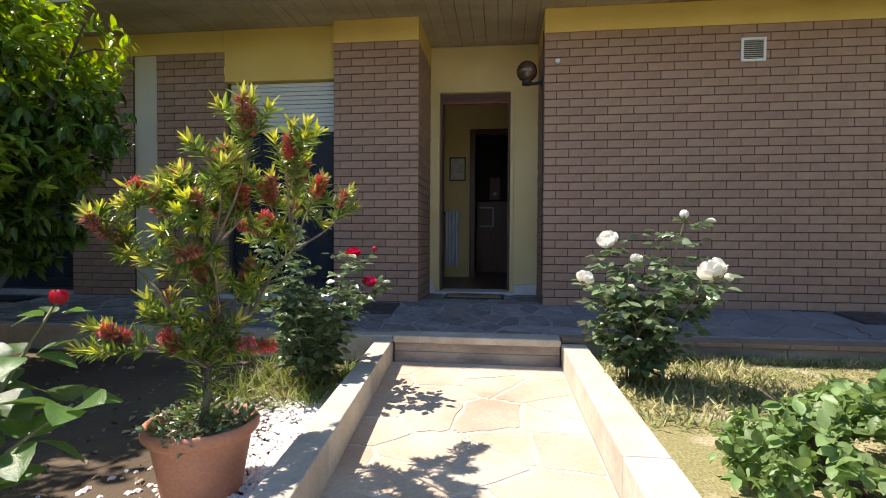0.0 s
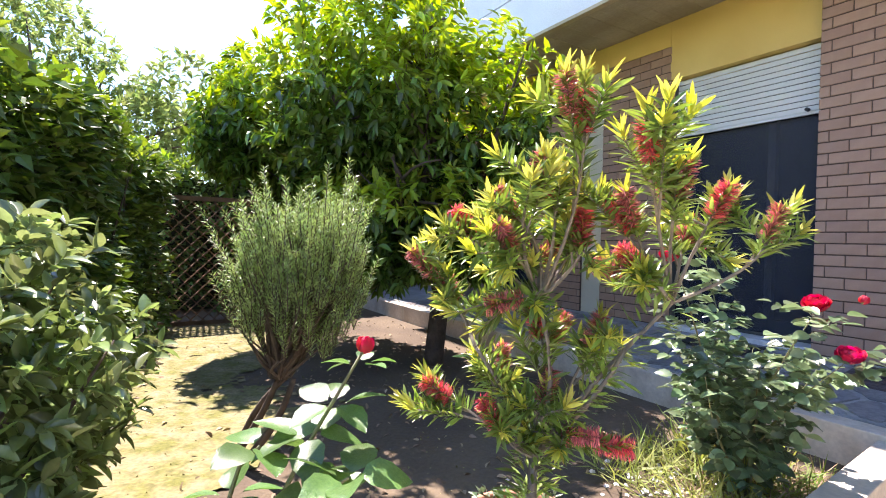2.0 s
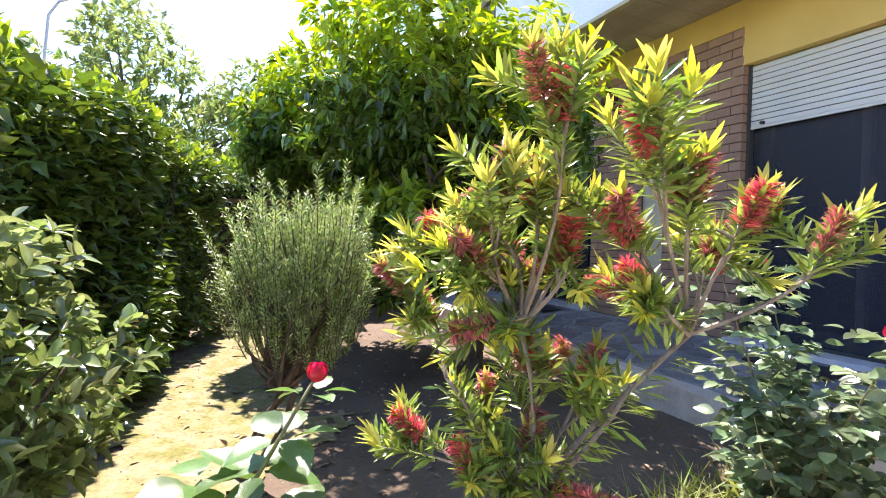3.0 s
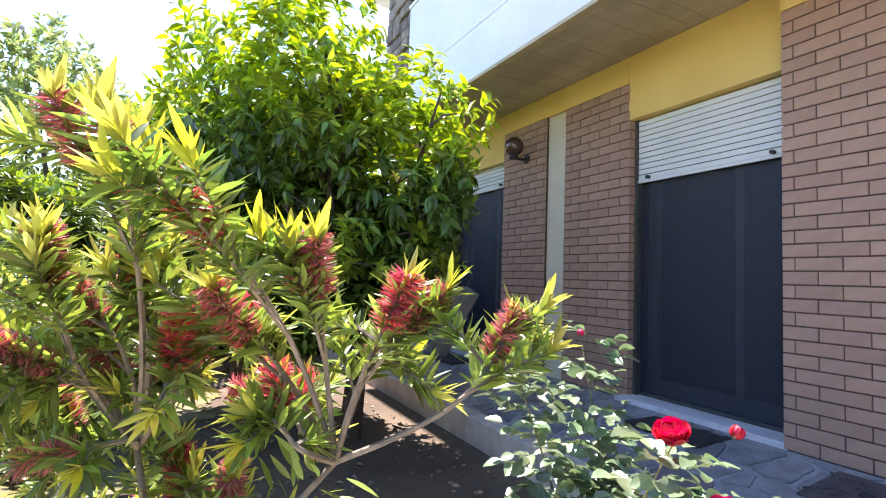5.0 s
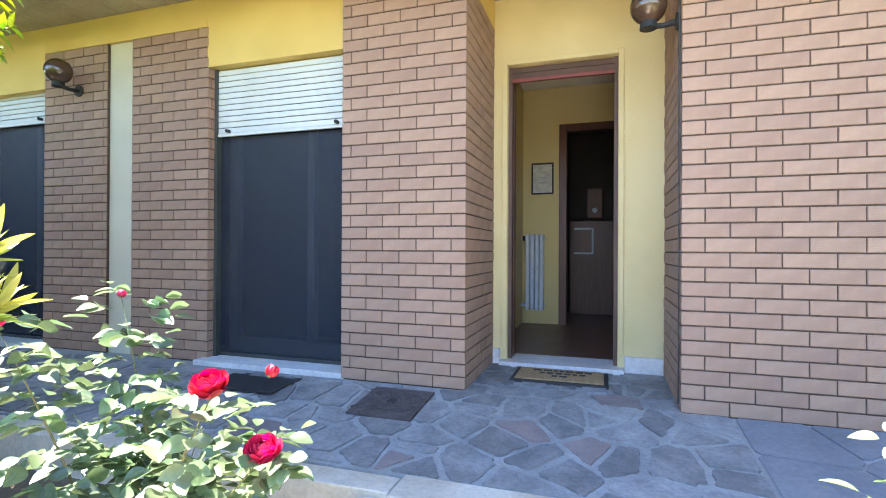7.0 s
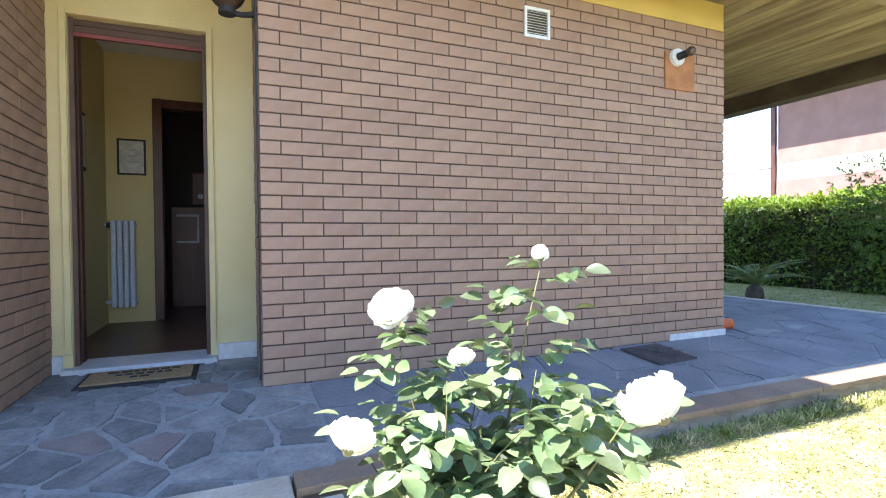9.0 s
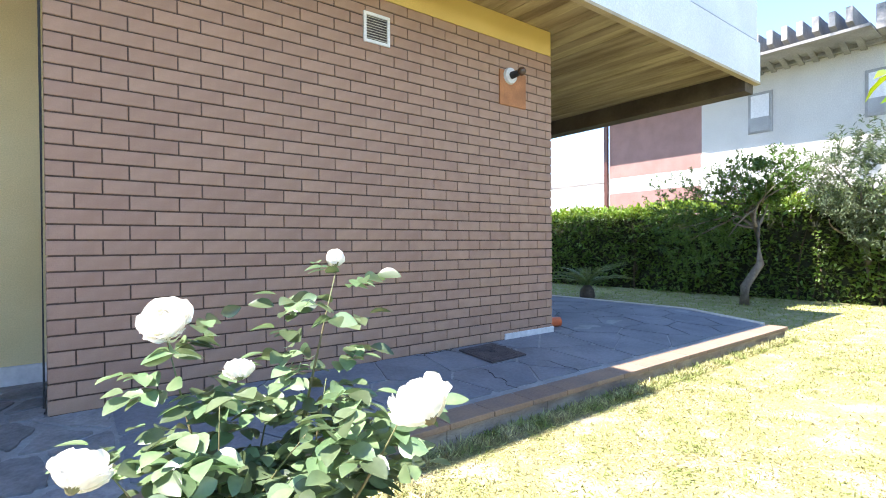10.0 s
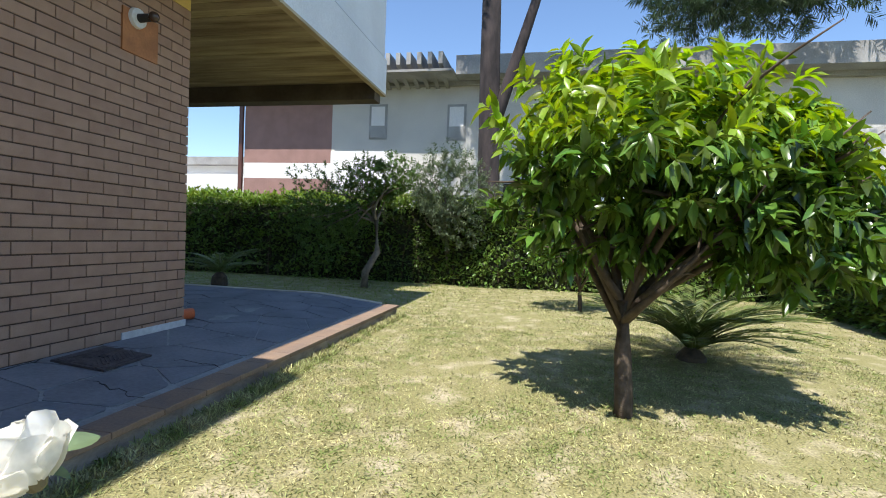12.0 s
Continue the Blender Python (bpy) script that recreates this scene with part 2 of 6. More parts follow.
M["nb_brick"] = mat("neighbour_cladding", (0.34, 0.20, 0.17), (0.28, 0.165, 0.14), 2, 0.9, 0.3, 30)
M["nb_conc"] = mat("neighbour_concrete", (0.36, 0.35, 0.33), (0.26, 0.25, 0.235), 1.5, 0.9, 0.4, 20)
M["nb_glass"] = mat("neighbour_blind", (0.40, 0.39, 0.36), (0.30, 0.29, 0.27), 1.2, 0.4, spec=0.6)
M["steel"] = mat("galvanised_steel", (0.36, 0.37, 0.38), (0.30, 0.31, 0.32), 5, 0.5, metal=0.6)
M["orange"] = mat("orange_plastic", (0.70, 0.17, 0.06), (0.62, 0.14, 0.05), 6, 0.45)
M["rail"] = mat("dark_rail", (0.06, 0.065, 0.06), (0.045, 0.05, 0.045), 6, 0.5)


def screen_mat():
    m = bpy.data.materials.new("fly_screen")
    m.use_nodes = True
    n, li = m.node_tree.nodes, m.node_tree.links
    b = n["Principled BSDF"]
    b.inputs["Base Color"].default_value = (0.035, 0.04, 0.055, 1)
    b.inputs["Roughness"].default_value = 0.55
    t = n.new("ShaderNodeBsdfTransparent")
    ms = n.new("ShaderNodeMixShader")
    ms.inputs[0].default_value = 0.42
    li.new(b.outputs[0], ms.inputs[1])
    li.new(t.outputs[0], ms.inputs[2])
    li.new(ms.outputs[0], n["Material Output"].inputs[0])
    return m


M["screen"] = screen_mat()


# ---- building helpers ----
def box(bm, x0, x1, y0, y1, z0, z1, bevel=0.0):
    r = bmesh.ops.create_cube(bm, size=1.0, matrix=Matrix.Translation(((x0 + x1) / 2, (y0 + y1) / 2, (z0 + z1) / 2)) @ Matrix.Diagonal((x1 - x0, y1 - y0, z1 - z0, 1)))
    if bevel:
        es = list({e for v in r["verts"] for e in v.link_edges})
        bmesh.ops.bevel(bm, geom=es, offset=bevel, segments=2, affect="EDGES", profile=0.5)
    return r["verts"]


def obox(bm, m, sx, sy, sz, bevel=0.0):
    """A box of the given size centred on the pose m."""
    r = bmesh.ops.create_cube(bm, size=1.0, matrix=m @ Matrix.Diagonal((sx, sy, sz, 1)))
    if bevel:
        bmesh.ops.bevel(bm, geom=list({e for v in r["verts"] for e in v.link_edges}), offset=bevel, segments=2, affect="EDGES", profile=0.5)


def cyl(bm, p, q, r1, r2=None, n=16):
    p, q = Vector(p), Vector(q)
    d = q - p
    m = Matrix.Translation((p + q) / 2) @ d.to_track_quat("Z", "Y").to_matrix().to_4x4()
    bmesh.ops.create_cone(bm, cap_ends=True, segments=n, radius1=r1, radius2=r1 if r2 is None else r2, depth=d.length, matrix=m)


def lathe(bm, profile, centre, n=40):
    """Turns (radius, z) pairs about the vertical axis at centre."""
    rings = []
    for r, z in profile:
        rings.append([bm.verts.new((centre[0] + r * math.cos(2 * math.pi * i / n), centre[1] + r * math.sin(2 * math.pi * i / n), centre[2] + z)) for i in range(n)])
    for a, b in zip(rings, rings[1:]):
        for i in range(n):
            bm.faces.new((a[i], a[(i + 1) % n], b[(i + 1) % n], b[i]))


def tube(bm, pts, radii, n=8):
    """A tapered limb along the points."""
    rings = []
    for i, p in enumerate(pts):
        p = Vector(p)
        d = (Vector(pts[min(i + 1, len(pts) - 1)]) - Vector(pts[max(i - 1, 0)])).normalized()
        q = d.to_track_quat("Z", "Y")
        rings.append([bm.verts.new(p + q @ Vector((math.cos(2 * math.pi * k / n) * radii[i], math.sin(2 * math.pi * k / n) * radii[i], 0))) for k in range(n)])
    for a, b in zip(rings, rings[1:]):
        for k in range(n):
            bm.faces.new((a[k], a[(k + 1) % n], b[(k + 1) % n], b[k]))
    bm.faces.new(rings[0][::-1])
    bm.faces.new(rings[-1])


def part(name, bm, material, parent=None, label="", smooth=False):
    me = bpy.data.meshes.new(name)
    bmesh.ops.recalc_face_normals(bm, faces=bm.faces[:])
    bm.to_mesh(me)
    bm.free()
    me.materials.append(material)
    if smooth:
        me.polygons.foreach_set("use_smooth", [True] * len(me.polygons))
    ob = new(name, me)
    if parent:
        ob.parent = parent
    if label:
        tagged(ob, label)
    return ob


def boxpart(name, dims, material, parent=None, label="", bevel=0.0):
    bm = bmesh.new()
    box(bm, *dims, bevel)
    return part(name, bm, material, parent, label)


def thing(name, label, category, group="", kind=""):
    return tagged(new(name), label, category, group, kind)


def structure(name, dims, material, label, category, bevel=0.0):
    return tagged(boxpart(name, dims, material, bevel=bevel), label, category, kind="structure")


rng = np.random.default_rng(7)


def unit(v):
    return v / np.maximum(np.linalg.norm(v, axis=-1, keepdims=True), 1e-9)


def leaves(name, pos, way, size, material, parent, width=0.4, bend=0.25, fold=0.12, label="", fine=False, up=None):
    """Many leaves in one mesh: base points, directions, lengths. Each leaf is folded along its rib and bends down at the tip."""
    pos, way = np.asarray(pos, float), unit(np.asarray(way, float))
    k = len(pos)
    size = np.broadcast_to(np.asarray(size, float), (k,))[:, None]
    ref = np.tile([0.0, 0.0, 1.0], (k, 1)) + rng.normal(0, 0.45, (k, 3)) if up is None else np.asarray(up, float)
    side = unit(np.cross(way, ref))
    top = np.cross(side, way)
    if fine == 2:
        prof = [(0.12, 0.52), (0.30, 0.92), (0.52, 1.0), (0.74, 0.72), (0.90, 0.34)]
        t = [(0, 0)] + [(a, s * w) for a, w in prof for s in (-1, 0, 1)] + [(1, 0)]
        f = [(0, 2, 1), (0, 3, 2)] + [(1 + 3 * i + k, 2 + 3 * i + k, 5 + 3 * i + k, 4 + 3 * i + k) for i in range(4) for k in (0, 1)] + [(13, 14, 16), (14, 15, 16)]
    elif fine:
        t = [(0, 0), (0.28, -0.85), (0.28, 0), (0.28, 0.85), (0.62, -0.8), (0.62, 0), (0.62, 0.8), (1, 0)]
        f = [(0, 2, 1), (0, 3, 2), (1, 2, 5, 4), (2, 3, 6, 5), (4, 5, 7), (5, 6, 7)]
    else:
        t = [(0, 0), (0.45, -1), (0.45, 0), (0.45, 1), (1, 0)]
        f = [(0, 2, 1), (0, 3, 2), (1, 2, 4), (2, 3, 4)]
    vs = []
    for a, s in t:
        vs.append(pos + size * (way * a + side * (s * width / 2) + top * (abs(s) * fold - bend * a * a)))
    v = np.stack(vs, 1).reshape(-1, 3)
    nt = len(t)
    faces = [tuple(i + nt * j for i in q) for j in range(k) for q in f]
    me = bpy.data.meshes.new(name)
    me.from_pydata(v.tolist(), [], faces)
    me.materials.append(material)
    if fine:
        me.polygons.foreach_set("use_smooth", [True] * len(me.polygons))
    ob = new(name, me)
    if parent:
        ob.parent = parent
    if label:
        tagged(ob, label)
    return ob


def blob_tips(centre, radii, n, shell=0.55, lump=0.25, seed=1):
    """Twig ends in a lumpy crown, and the ways they point."""
    g = np.random.default_rng(seed)
    d = unit(g.normal(size=(n, 3)))
    lumps = unit(g.normal(size=(9, 3)))
    k = 1 - lump + lump * 1.6 * np.max(d @ lumps.T, axis=1) ** 3
    r = (shell + (1 - shell) * g.random(n) ** 0.6) * k
    return np.array(centre) + d * r[:, None] * np.array(radii), unit(d * np.array([1, 1, 0.8]) + np.array([0, 0, 0.25]))


def rosettes(tips, ways, per, spread, seed=2, back=0.08):
    """Leaf bases and directions round each twig end."""
    g = np.random.default_rng(seed)
    p = np.repeat(tips, per, 0)
    w = np.repeat(ways, per, 0)
    j = g.normal(size=p.shape)
    j -= w * np.sum(j * w, 1, keepdims=True)
    w2 = unit(w * (1 - spread * 0.6) + unit(j) * spread)
    p = p - w * (g.random(len(p))[:, None] * back)
    return p, w2


# ---- large structure ----
COURSE, PITCH, JOINT = 0.0814, 0.2445, 0.009
TOP, SOFFIT, PATH_Z, BED_Z, LAWN_Z = 2.686, 2.92, -0.305, -0.315, -0.225


def slope(y):
    """The terrace falls away from the house."""
    return 0.1 * min(y, 0.0)


tagged(boxpart("ground", (-300, 300, -300, 300, -0.6, -0.345), M["ground"]), "bare earth and grass reaching to the horizon", "ground", kind="structure")
structure("lawn", (0.24, 11.6, -9.0, -1.1, -0.5, LAWN_Z), M["lawn"], "sunlit dry mown lawn beside the terrace", "lawn")
structure("lawn_side", (6.62, 11.6, -1.1, 12.0, -0.5, LAWN_Z), M["lawn"], "shaded lawn strip beyond the side terrace", "lawn")
structure("garden_bed", (-9.5, -1.0, -9.0, -1.1, -0.5, BED_Z), M["soil"], "bare shaded garden soil with fallen leaves", "soil")

# house walls: dark backing behind the facing bricks
wall_right = structure("wall_right", (0.008, 3.862, 0.008, 0.30, -0.02, TOP), M["joint"], "brick-faced house wall in running bond", "wall")
wall_return = structure("wall_return", (0.008, 0.25, 0.302, 0.898, -0.02, TOP), M["joint"], "brick side of the entrance recess", "wall")
pillar = structure("wall_pillar", (-2.15, -1.268, 0.048, 0.898, -0.02, TOP), M["joint"], "brick pillar between entrance and shuttered window", "wall")
wall_mid = structure("wall_mid", (-4.24, -3.438, 0.158, 0.45, -0.02, TOP), M["joint"], "brick panel beside the shuttered window", "wall")
wall_left = structure("wall_left", (-5.30, -4.53, 0.158, 0.45, -0.02, TOP), M["joint"], "brick panel beside the far window", "wall")
wall_far = structure("wall_far", (-9.0, -6.5, 0.158, 0.45, -0.02, TOP), M["joint"], "brick wall behind the citrus tree", "wall")
structure("wall_side", (3.60, 3.864, 0.302, 9.0, -0.02, SOFFIT), M["joint"], "side wall of the house", "wall")
# ochre plaster above and between
structure("plaster_band_right", (0.0, 3.87, 0.0, 0.30, TOP, SOFFIT), M["yellow"], "ochre plaster band above the brick", "wall")
structure("plaster_band_return", (0.0, 0.25, 0.302, 0.898, TOP, SOFFIT), M["yellow"], "ochre plaster band above the recess", "wall")
structure("plaster_band_pillar", (-2.16, -1.26, 0.035, 0.898, TOP, SOFFIT), M["yellow"], "ochre plaster band above the pillar", "wall")
structure("plaster_lintel", (-3.442, -2.162, 0.15, 0.45, 2.36, SOFFIT), M["yellow"], "ochre plaster above the roller shutter", "wall")
structure("plaster_band_left", (-5.30, -3.444, 0.15, 0.45, TOP, SOFFIT), M["yellow"], "ochre plaster band over the brick panels", "wall")
structure("plaster_strip", (-4.528, -4.242, 0.18, 0.45, -0.02, TOP - 0.002), M["strip"], "pale plaster strip between brick panels", "wall")
structure("plaster_lintel_far", (-6.5, -5.302, 0.15, 0.45, 2.36, SOFFIT), M["yellow"], "ochre plaster above the far window", "wall")
structure("plaster_band_far", (-9.0, -6.502, 0.15, 0.45, TOP, SOFFIT), M["yellow"], "ochre plaster band at the far end", "wall")
# entrance wall round the door opening
DX0, DX1, DZ1 = -1.15, -0.315, 2.38
structure("wall_entrance_left", (-1.27, DX0, 0.90, 1.15, -0.02, SOFFIT), M["pale"], "cream plaster beside the entrance door", "wall")
structure("wall_entrance_right", (DX1, 0.25, 0.90, 1.15, -0.02, SOFFIT), M["pale"], "cream plaster beside the entrance door", "wall")
structure("wall_entrance_top", (DX0, DX1, 0.90, 1.15, DZ1, SOFFIT), M["pale"], "cream plaster above the entrance door", "wall")
# Unseen upper storey and roof: height and overhang set to shade the hedge.
structure("upper_wall", (-9.0, 3.864, 0.30, 9.0, SOFFIT + 0.26, 8.3), M["white"], "upper storey wall of the house", "wall")
# Unseen slab, added to throw the shadow along the step and lawn edge.
structure("eaves", (-9.4, -0.15, -0.95, 0.298, 6.2, 6.42), M["white"], "unseen eaves slab added to shadow the step and lawn edge", "eaves")
structure("roof", (-9.4, 7.0, 0.3, 9.4, 8.3, 8.6), M["white"], "unseen flat roof slab of the house, sized to shade the hedge", "roof")
structure("wall_rear", (-9.0, 3.864, 8.8, 9.0, -0.02, SOFFIT), M["white"], "rear wall of the house", "wall")
structure("wall_end", (-9.0, -8.8, 0.452, 8.8, -0.02, SOFFIT), M["white"], "end wall of the house", "wall")


def soffit(name, x0, x1, y0, y1, z, material):
    """Board-marked concrete ceiling: one mesh of shallow boards."""
    bm = bmesh.new()
    g = random.Random(5)
    x = x0
    while x < x1 - 1e-6:
        w = min(0.14, x1 - x)
        dz = g.uniform(0, 0.005)
        box(bm, x + 0.002, x + w - 0.002, y0, y1, z + dz, z + 0.2)
        x += w
    return tagged(part(name, bm, material), "board-marked concrete soffit under the balcony", "ceiling", kind="structure")


soffit("ceiling_left", -9.0, 1.0, -0.79, 0.9, SOFFIT + 0.002, M["soffit"])
soffit("ceiling_right", 1.0, 6.66, -0.66, 9.0, SOFFIT + 0.002, M["concrete"])


def balcony(name, x0, x1, y, end, top):
    b = thing(name, "white plastered balcony parapet over the terrace", "balcony", kind="structure")
    boxpart("fascia", (x0, x1, y, y + 0.06, 2.845, 3.33), M["white"], b)
    boxpart("joint", (x0, x1, y + 0.06, y + 0.11, 3.0, 3.375), M["lip"], b, "recessed joint under the parapet")
    boxpart("parapet", (x0, x1, y + 0.035, y + 0.12, 3.375, top), M["white"], b)
    boxpart("drip_edge", (x0, x1, y - 0.004, y + 0.06, 2.815, 2.845), M["lip"], b, "beige drip edge")
    boxpart("cap", (x0, x1, y + 0.015, y + 0.14, top, top + 0.04), M["white"], b)
    if end:
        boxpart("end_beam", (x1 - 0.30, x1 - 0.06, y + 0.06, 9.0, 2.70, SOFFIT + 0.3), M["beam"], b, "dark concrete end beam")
        boxpart("end_fascia", (x1 - 0.06, x1, y + 0.112, 9.0, 2.815, 3.33), M["white"], b)
        boxpart("end_parapet", (x1 - 0.12, x1 - 0.035, y + 0.122, 9.0, 3.33, top), M["white"], b)
    return b


balcony("balcony_left", -6.05, 1.0, -0.85, False, 4.3)
balcony("balcony_right", 1.0, 6.96, -0.72, True, 4.3)


def stone_pier(x0, x1, y0, y1, z0, z1):
    """A rubble-stone pier beside the end of the balcony."""
    t = thing("stone_pier", "rough brown rubble-stone pier beside the balcony", "pier", kind="structure")
    boxpart("core", (x0 + 0.05, x1 - 0.05, y0 + 0.05, y1 - 0.05, z0, z1), M["joint"], t)
    g = random.Random(19)
    z = z0
    while z < z1 - 0.05:
        h = g.uniform(0.13, 0.24)
        x = x0
        while x < x1 - 0.08:
            w = min(g.uniform(0.18, 0.42), x1 - x)
            bm3 = bmesh.new()
            box(bm3, x + 0.008, x + w - 0.008, y0 - g.uniform(0, 0.04), y1 + g.uniform(0, 0.04), z + 0.008, z + h - 0.008, 0.02)
            part("stone", bm3, M["rubble"], t)
            x += w
        z += h


stone_pier(-7.0, -6.2, -0.75, -0.2, SOFFIT + 0.21, 5.4)

# terrace base that follows the fall
bm = bmesh.new()


def sheet(bm, x0, x1, ys, drop):
    rows = [[bm.verts.new((x, y, slope(y) - drop)) for x in (x0, x1)] for y in ys]
    low = [[bm.verts.new((x, y, -0.5)) for x in (x0, x1)] for y in (ys[0], ys[-1])]
    for a, b in zip(rows, rows[1:]):
        bm.faces.new((a[0], a[1], b[1], b[0]))
    bm.faces.new((low[0][0], low[0][1], rows[0][1], rows[0][0]))
    bm.faces.new((low[1][1], low[1][0], rows[-1][0], rows[-1][1]))
    bm.faces.new([low[0][0]] + [r[0] for r in rows] + [low[1][0]])
    bm.faces.new([low[0][1]] + [r[1] for r in rows] + [low[1][1]])


sheet(bm, -9.0, 3.88, [-1.0, -0.5, 0.0, 0.9], 0.004)
sheet(bm, 3.88, 6.50, [-1.0, -0.5, 0.0, 9.0], 0.004)
terrace = tagged(part("terrace", bm, M["grout"]), "grey flagstone terrace with pale irregular joints", "terrace", kind="structure")

# path slab and its two kerbs
path = structure("path", (-1.26, 0.05, -9.0, -1.19, -0.5, PATH_Z - 0.003), M["path_grout"], "sunlit garden path of pale sandstone flags", "path")


def kerb_row(name, x0, x1, y0, y1, z0, z1, material, along, step, label, bevel=0.006):
    k = thing(name, label, "kerb", kind="structure")
    a, b = (x0, x1) if along == "x" else (y0, y1)
    n = max(1, round((b - a) / step))
    for i in range(n):
        lo, hi = a + (b - a) * i / n + 0.002, a + (b - a) * (i + 1) / n - 0.002
        if along == "x":
            boxpart("kerb_stone", (lo, hi, y0, y1, z0, z1), material, k, bevel=bevel)
        else:
            boxpart("kerb_stone", (x0, x1, lo, hi, z0, z1), material, k, bevel=bevel)
    return k


kerb_left = kerb_row("kerb_path_left", -1.385, -1.25, -9.0, -1.155, -0.5, -0.135, M["kerb"], "y", 0.95, "cream stone kerb between path and gravel bed")
for k in kerb_left.children:
    for v in k.data.vertices:
        v.co.x -= 0.087 * (v.co.y + 1.2)
kerb_row("kerb_path_right", 0.055, 0.235, -9.0, -1.155, -0.5, -0.135, M["kerb"], "y", 0.95, "cream stone kerb between path and lawn")
kerb_row("kerb_terrace_left", -9.0, -1.26, -1.15, -1.002, -0.5, -0.112, M["travertine"], "x", 0.9, "weathered stone edge of the terrace")
kerb_row("kerb_terrace_right", 0.06, 6.6, -1.10, -1.002, -0.45, -0.135, M["riser"], "x", 0.8, "darker mottled concrete edge of the terrace above the lawn")
kerb_row("terrace_edge_tile", 0.06, 6.6, -1.13, -0.90, -0.133, -0.098, M["terrace_edge"], "x", 0.33, "rust-brown edging slabs of the terrace", 0.004)
kerb_end = kerb_row("kerb_terrace_end", 6.502, 6.60, -0.898, 9.0, -0.45, 0.012, M["travertine"], "y", 0.9, "pale stone edge of the side terrace")
for k in kerb_end.children:
    for v in k.data.vertices:
        if v.co.z > -0.2:
            v.co.z += slope(v.co.y)
step = thing("entrance_step", "worn travertine step up to the terrace", "step", kind="structure")
boxpart("tread", (-1.25, 0.05, -1.20, -0.985, -0.155, -0.098), M["travertine"], step, bevel=0.012)
boxpart("riser_upper", (-1.24, 0.045, -1.17, -1.0, -0.225, -0.155), M["riser"], step, bevel=0.004)
boxpart("riser_lower", (-1.24, 0.045, -1.178, -1.0, -0.45, -0.226), M["riser"], step, bevel=0.004)

# ---- entrance room ----
FI = 0.03
structure("floor_hall", (-1.42, 0.9, 1.15, 3.1, -0.02, FI), M["floor_in"], "brown glossy tile floor of the hall", "floor")
structure("floor_room", (-2.2, 2.2, 3.1, 5.6, -0.02, FI - 0.002), M["floor_in"], "brown floor of the dark inner room", "floor")
structure("wall_hall_left", (-1.50, -1.36, 1.152, 3.0, FI, 2.85), M["inner"], "yellow painted hall wall", "wall")
structure("wall_hall_right", (0.80, 0.92, 1.152, 3.0, FI, 2.85), M["inner"], "yellow painted hall wall", "wall")
structure("wall_hall_back_left", (-1.50, -0.90, 3.0, 3.12, FI, 2.85), M["inner"], "yellow painted hall wall with radiator", "wall")
structure("wall_hall_back_right", (0.0, 0.92, 3.0, 3.12, FI, 2.85), M["inner"], "yellow painted hall wall", "wall")
structure("wall_hall_back_top", (-0.90, 0.0, 3.0, 3.12, 2.34, 2.85), M["inner"], "yellow painted wall over the inner door", "wall")
structure("ceiling_hall", (-1.5, 0.92, 1.152, 3.12, 2.85, 2.9), M["white"], "white hall ceiling", "ceiling")
# Inner room surfaces take the near-black, so the gloom is in their colour.
structure("wall_room_back", (-2.2, 2.2, 4.4, 4.5, FI, 2.85), M["dark"], "back wall of the inner room, near-black as if unlit", "wall")
structure("wall_room_left", (-2.3, -2.2, 3.12, 5.7, FI, 2.85), M["dark"], "side wall of the inner room, near-black as if unlit", "wall")
structure("wall_room_right", (2.2, 2.3, 3.12, 5.7, FI, 2.85), M["dark"], "side wall of the inner room, near-black as if unlit", "wall")
structure("ceiling_room", (-2.3, 2.3, 3.12, 5.7, 2.85, 2.9), M["dark"], "ceiling of the inner room, near-black as if unlit", "ceiling")

idoor = thing("inner_door_frame", "dark brown wooden frame of the inner doorway", "door frame", kind="structure")
boxpart("jamb", (-0.93, -0.84, 2.97, 3.14, FI, 2.40), M["wood"], idoor, bevel=0.006)
boxpart("jamb", (-0.06, 0.03, 2.97, 3.14, FI, 2.40), M["wood"], idoor, bevel=0.006)
boxpart("head", (-0.84, -0.06, 2.97, 3.14, 2.31, 2.40), M["wood"], idoor, bevel=0.006)

door = thing("door_1", "open entrance doorway with rolled-up brown shutter", "door", kind="structure")
for x0, x1, z0, z1 in ((DX0 - 0.04, DX0 - 0.002, 0.125, DZ1 + 0.04), (DX1 + 0.002, DX1 + 0.04, 0.125, DZ1 + 0.04), (DX0 - 0.002, DX1 + 0.002, DZ1 + 0.002, DZ1 + 0.04)):
    boxpart("casing", (x0, x1, 0.878, 0.897, z0, z1), M["pale"], door, bevel=0.003)
for x0, x1 in ((DX0 - 0.001, DX0 + 0.028), (DX1 - 0.028, DX1 + 0.001)):
    boxpart("guide_rail", (x0, x1, 0.94, 1.0, FI, DZ1), M["roller"], door)
    boxpart("wood_jamb", (x0, x1, 1.04, 1.12, FI, DZ1), M["wood"], door)
for i in range(2):
    boxpart("shutter_slat", (DX0 + 0.02, DX1 - 0.02, 0.955, 0.972, DZ1 - 0.045 * (i + 1) + 0.002, DZ1 - 0.045 * i), M["roller"], door, bevel=0.004)
boxpart("shutter_end_bar", (DX0 + 0.02, DX1 - 0.02, 0.948, 0.978, DZ1 - 0.118, DZ1 - 0.092), M["red_bar"], door, "reddish shutter end bar")
structure("door_sill", (-1.20, -0.27, 0.80, 1.16, -0.018, FI + 0.004), M["marble"], "pale marble threshold of the entrance", "sill", 0.006)
structure("plinth_left", (-1.262, -1.205, 0.872, 0.898, 0.0, 0.12), M["marble"], "pale marble plinth beside the threshold", "plinth", 0.003)
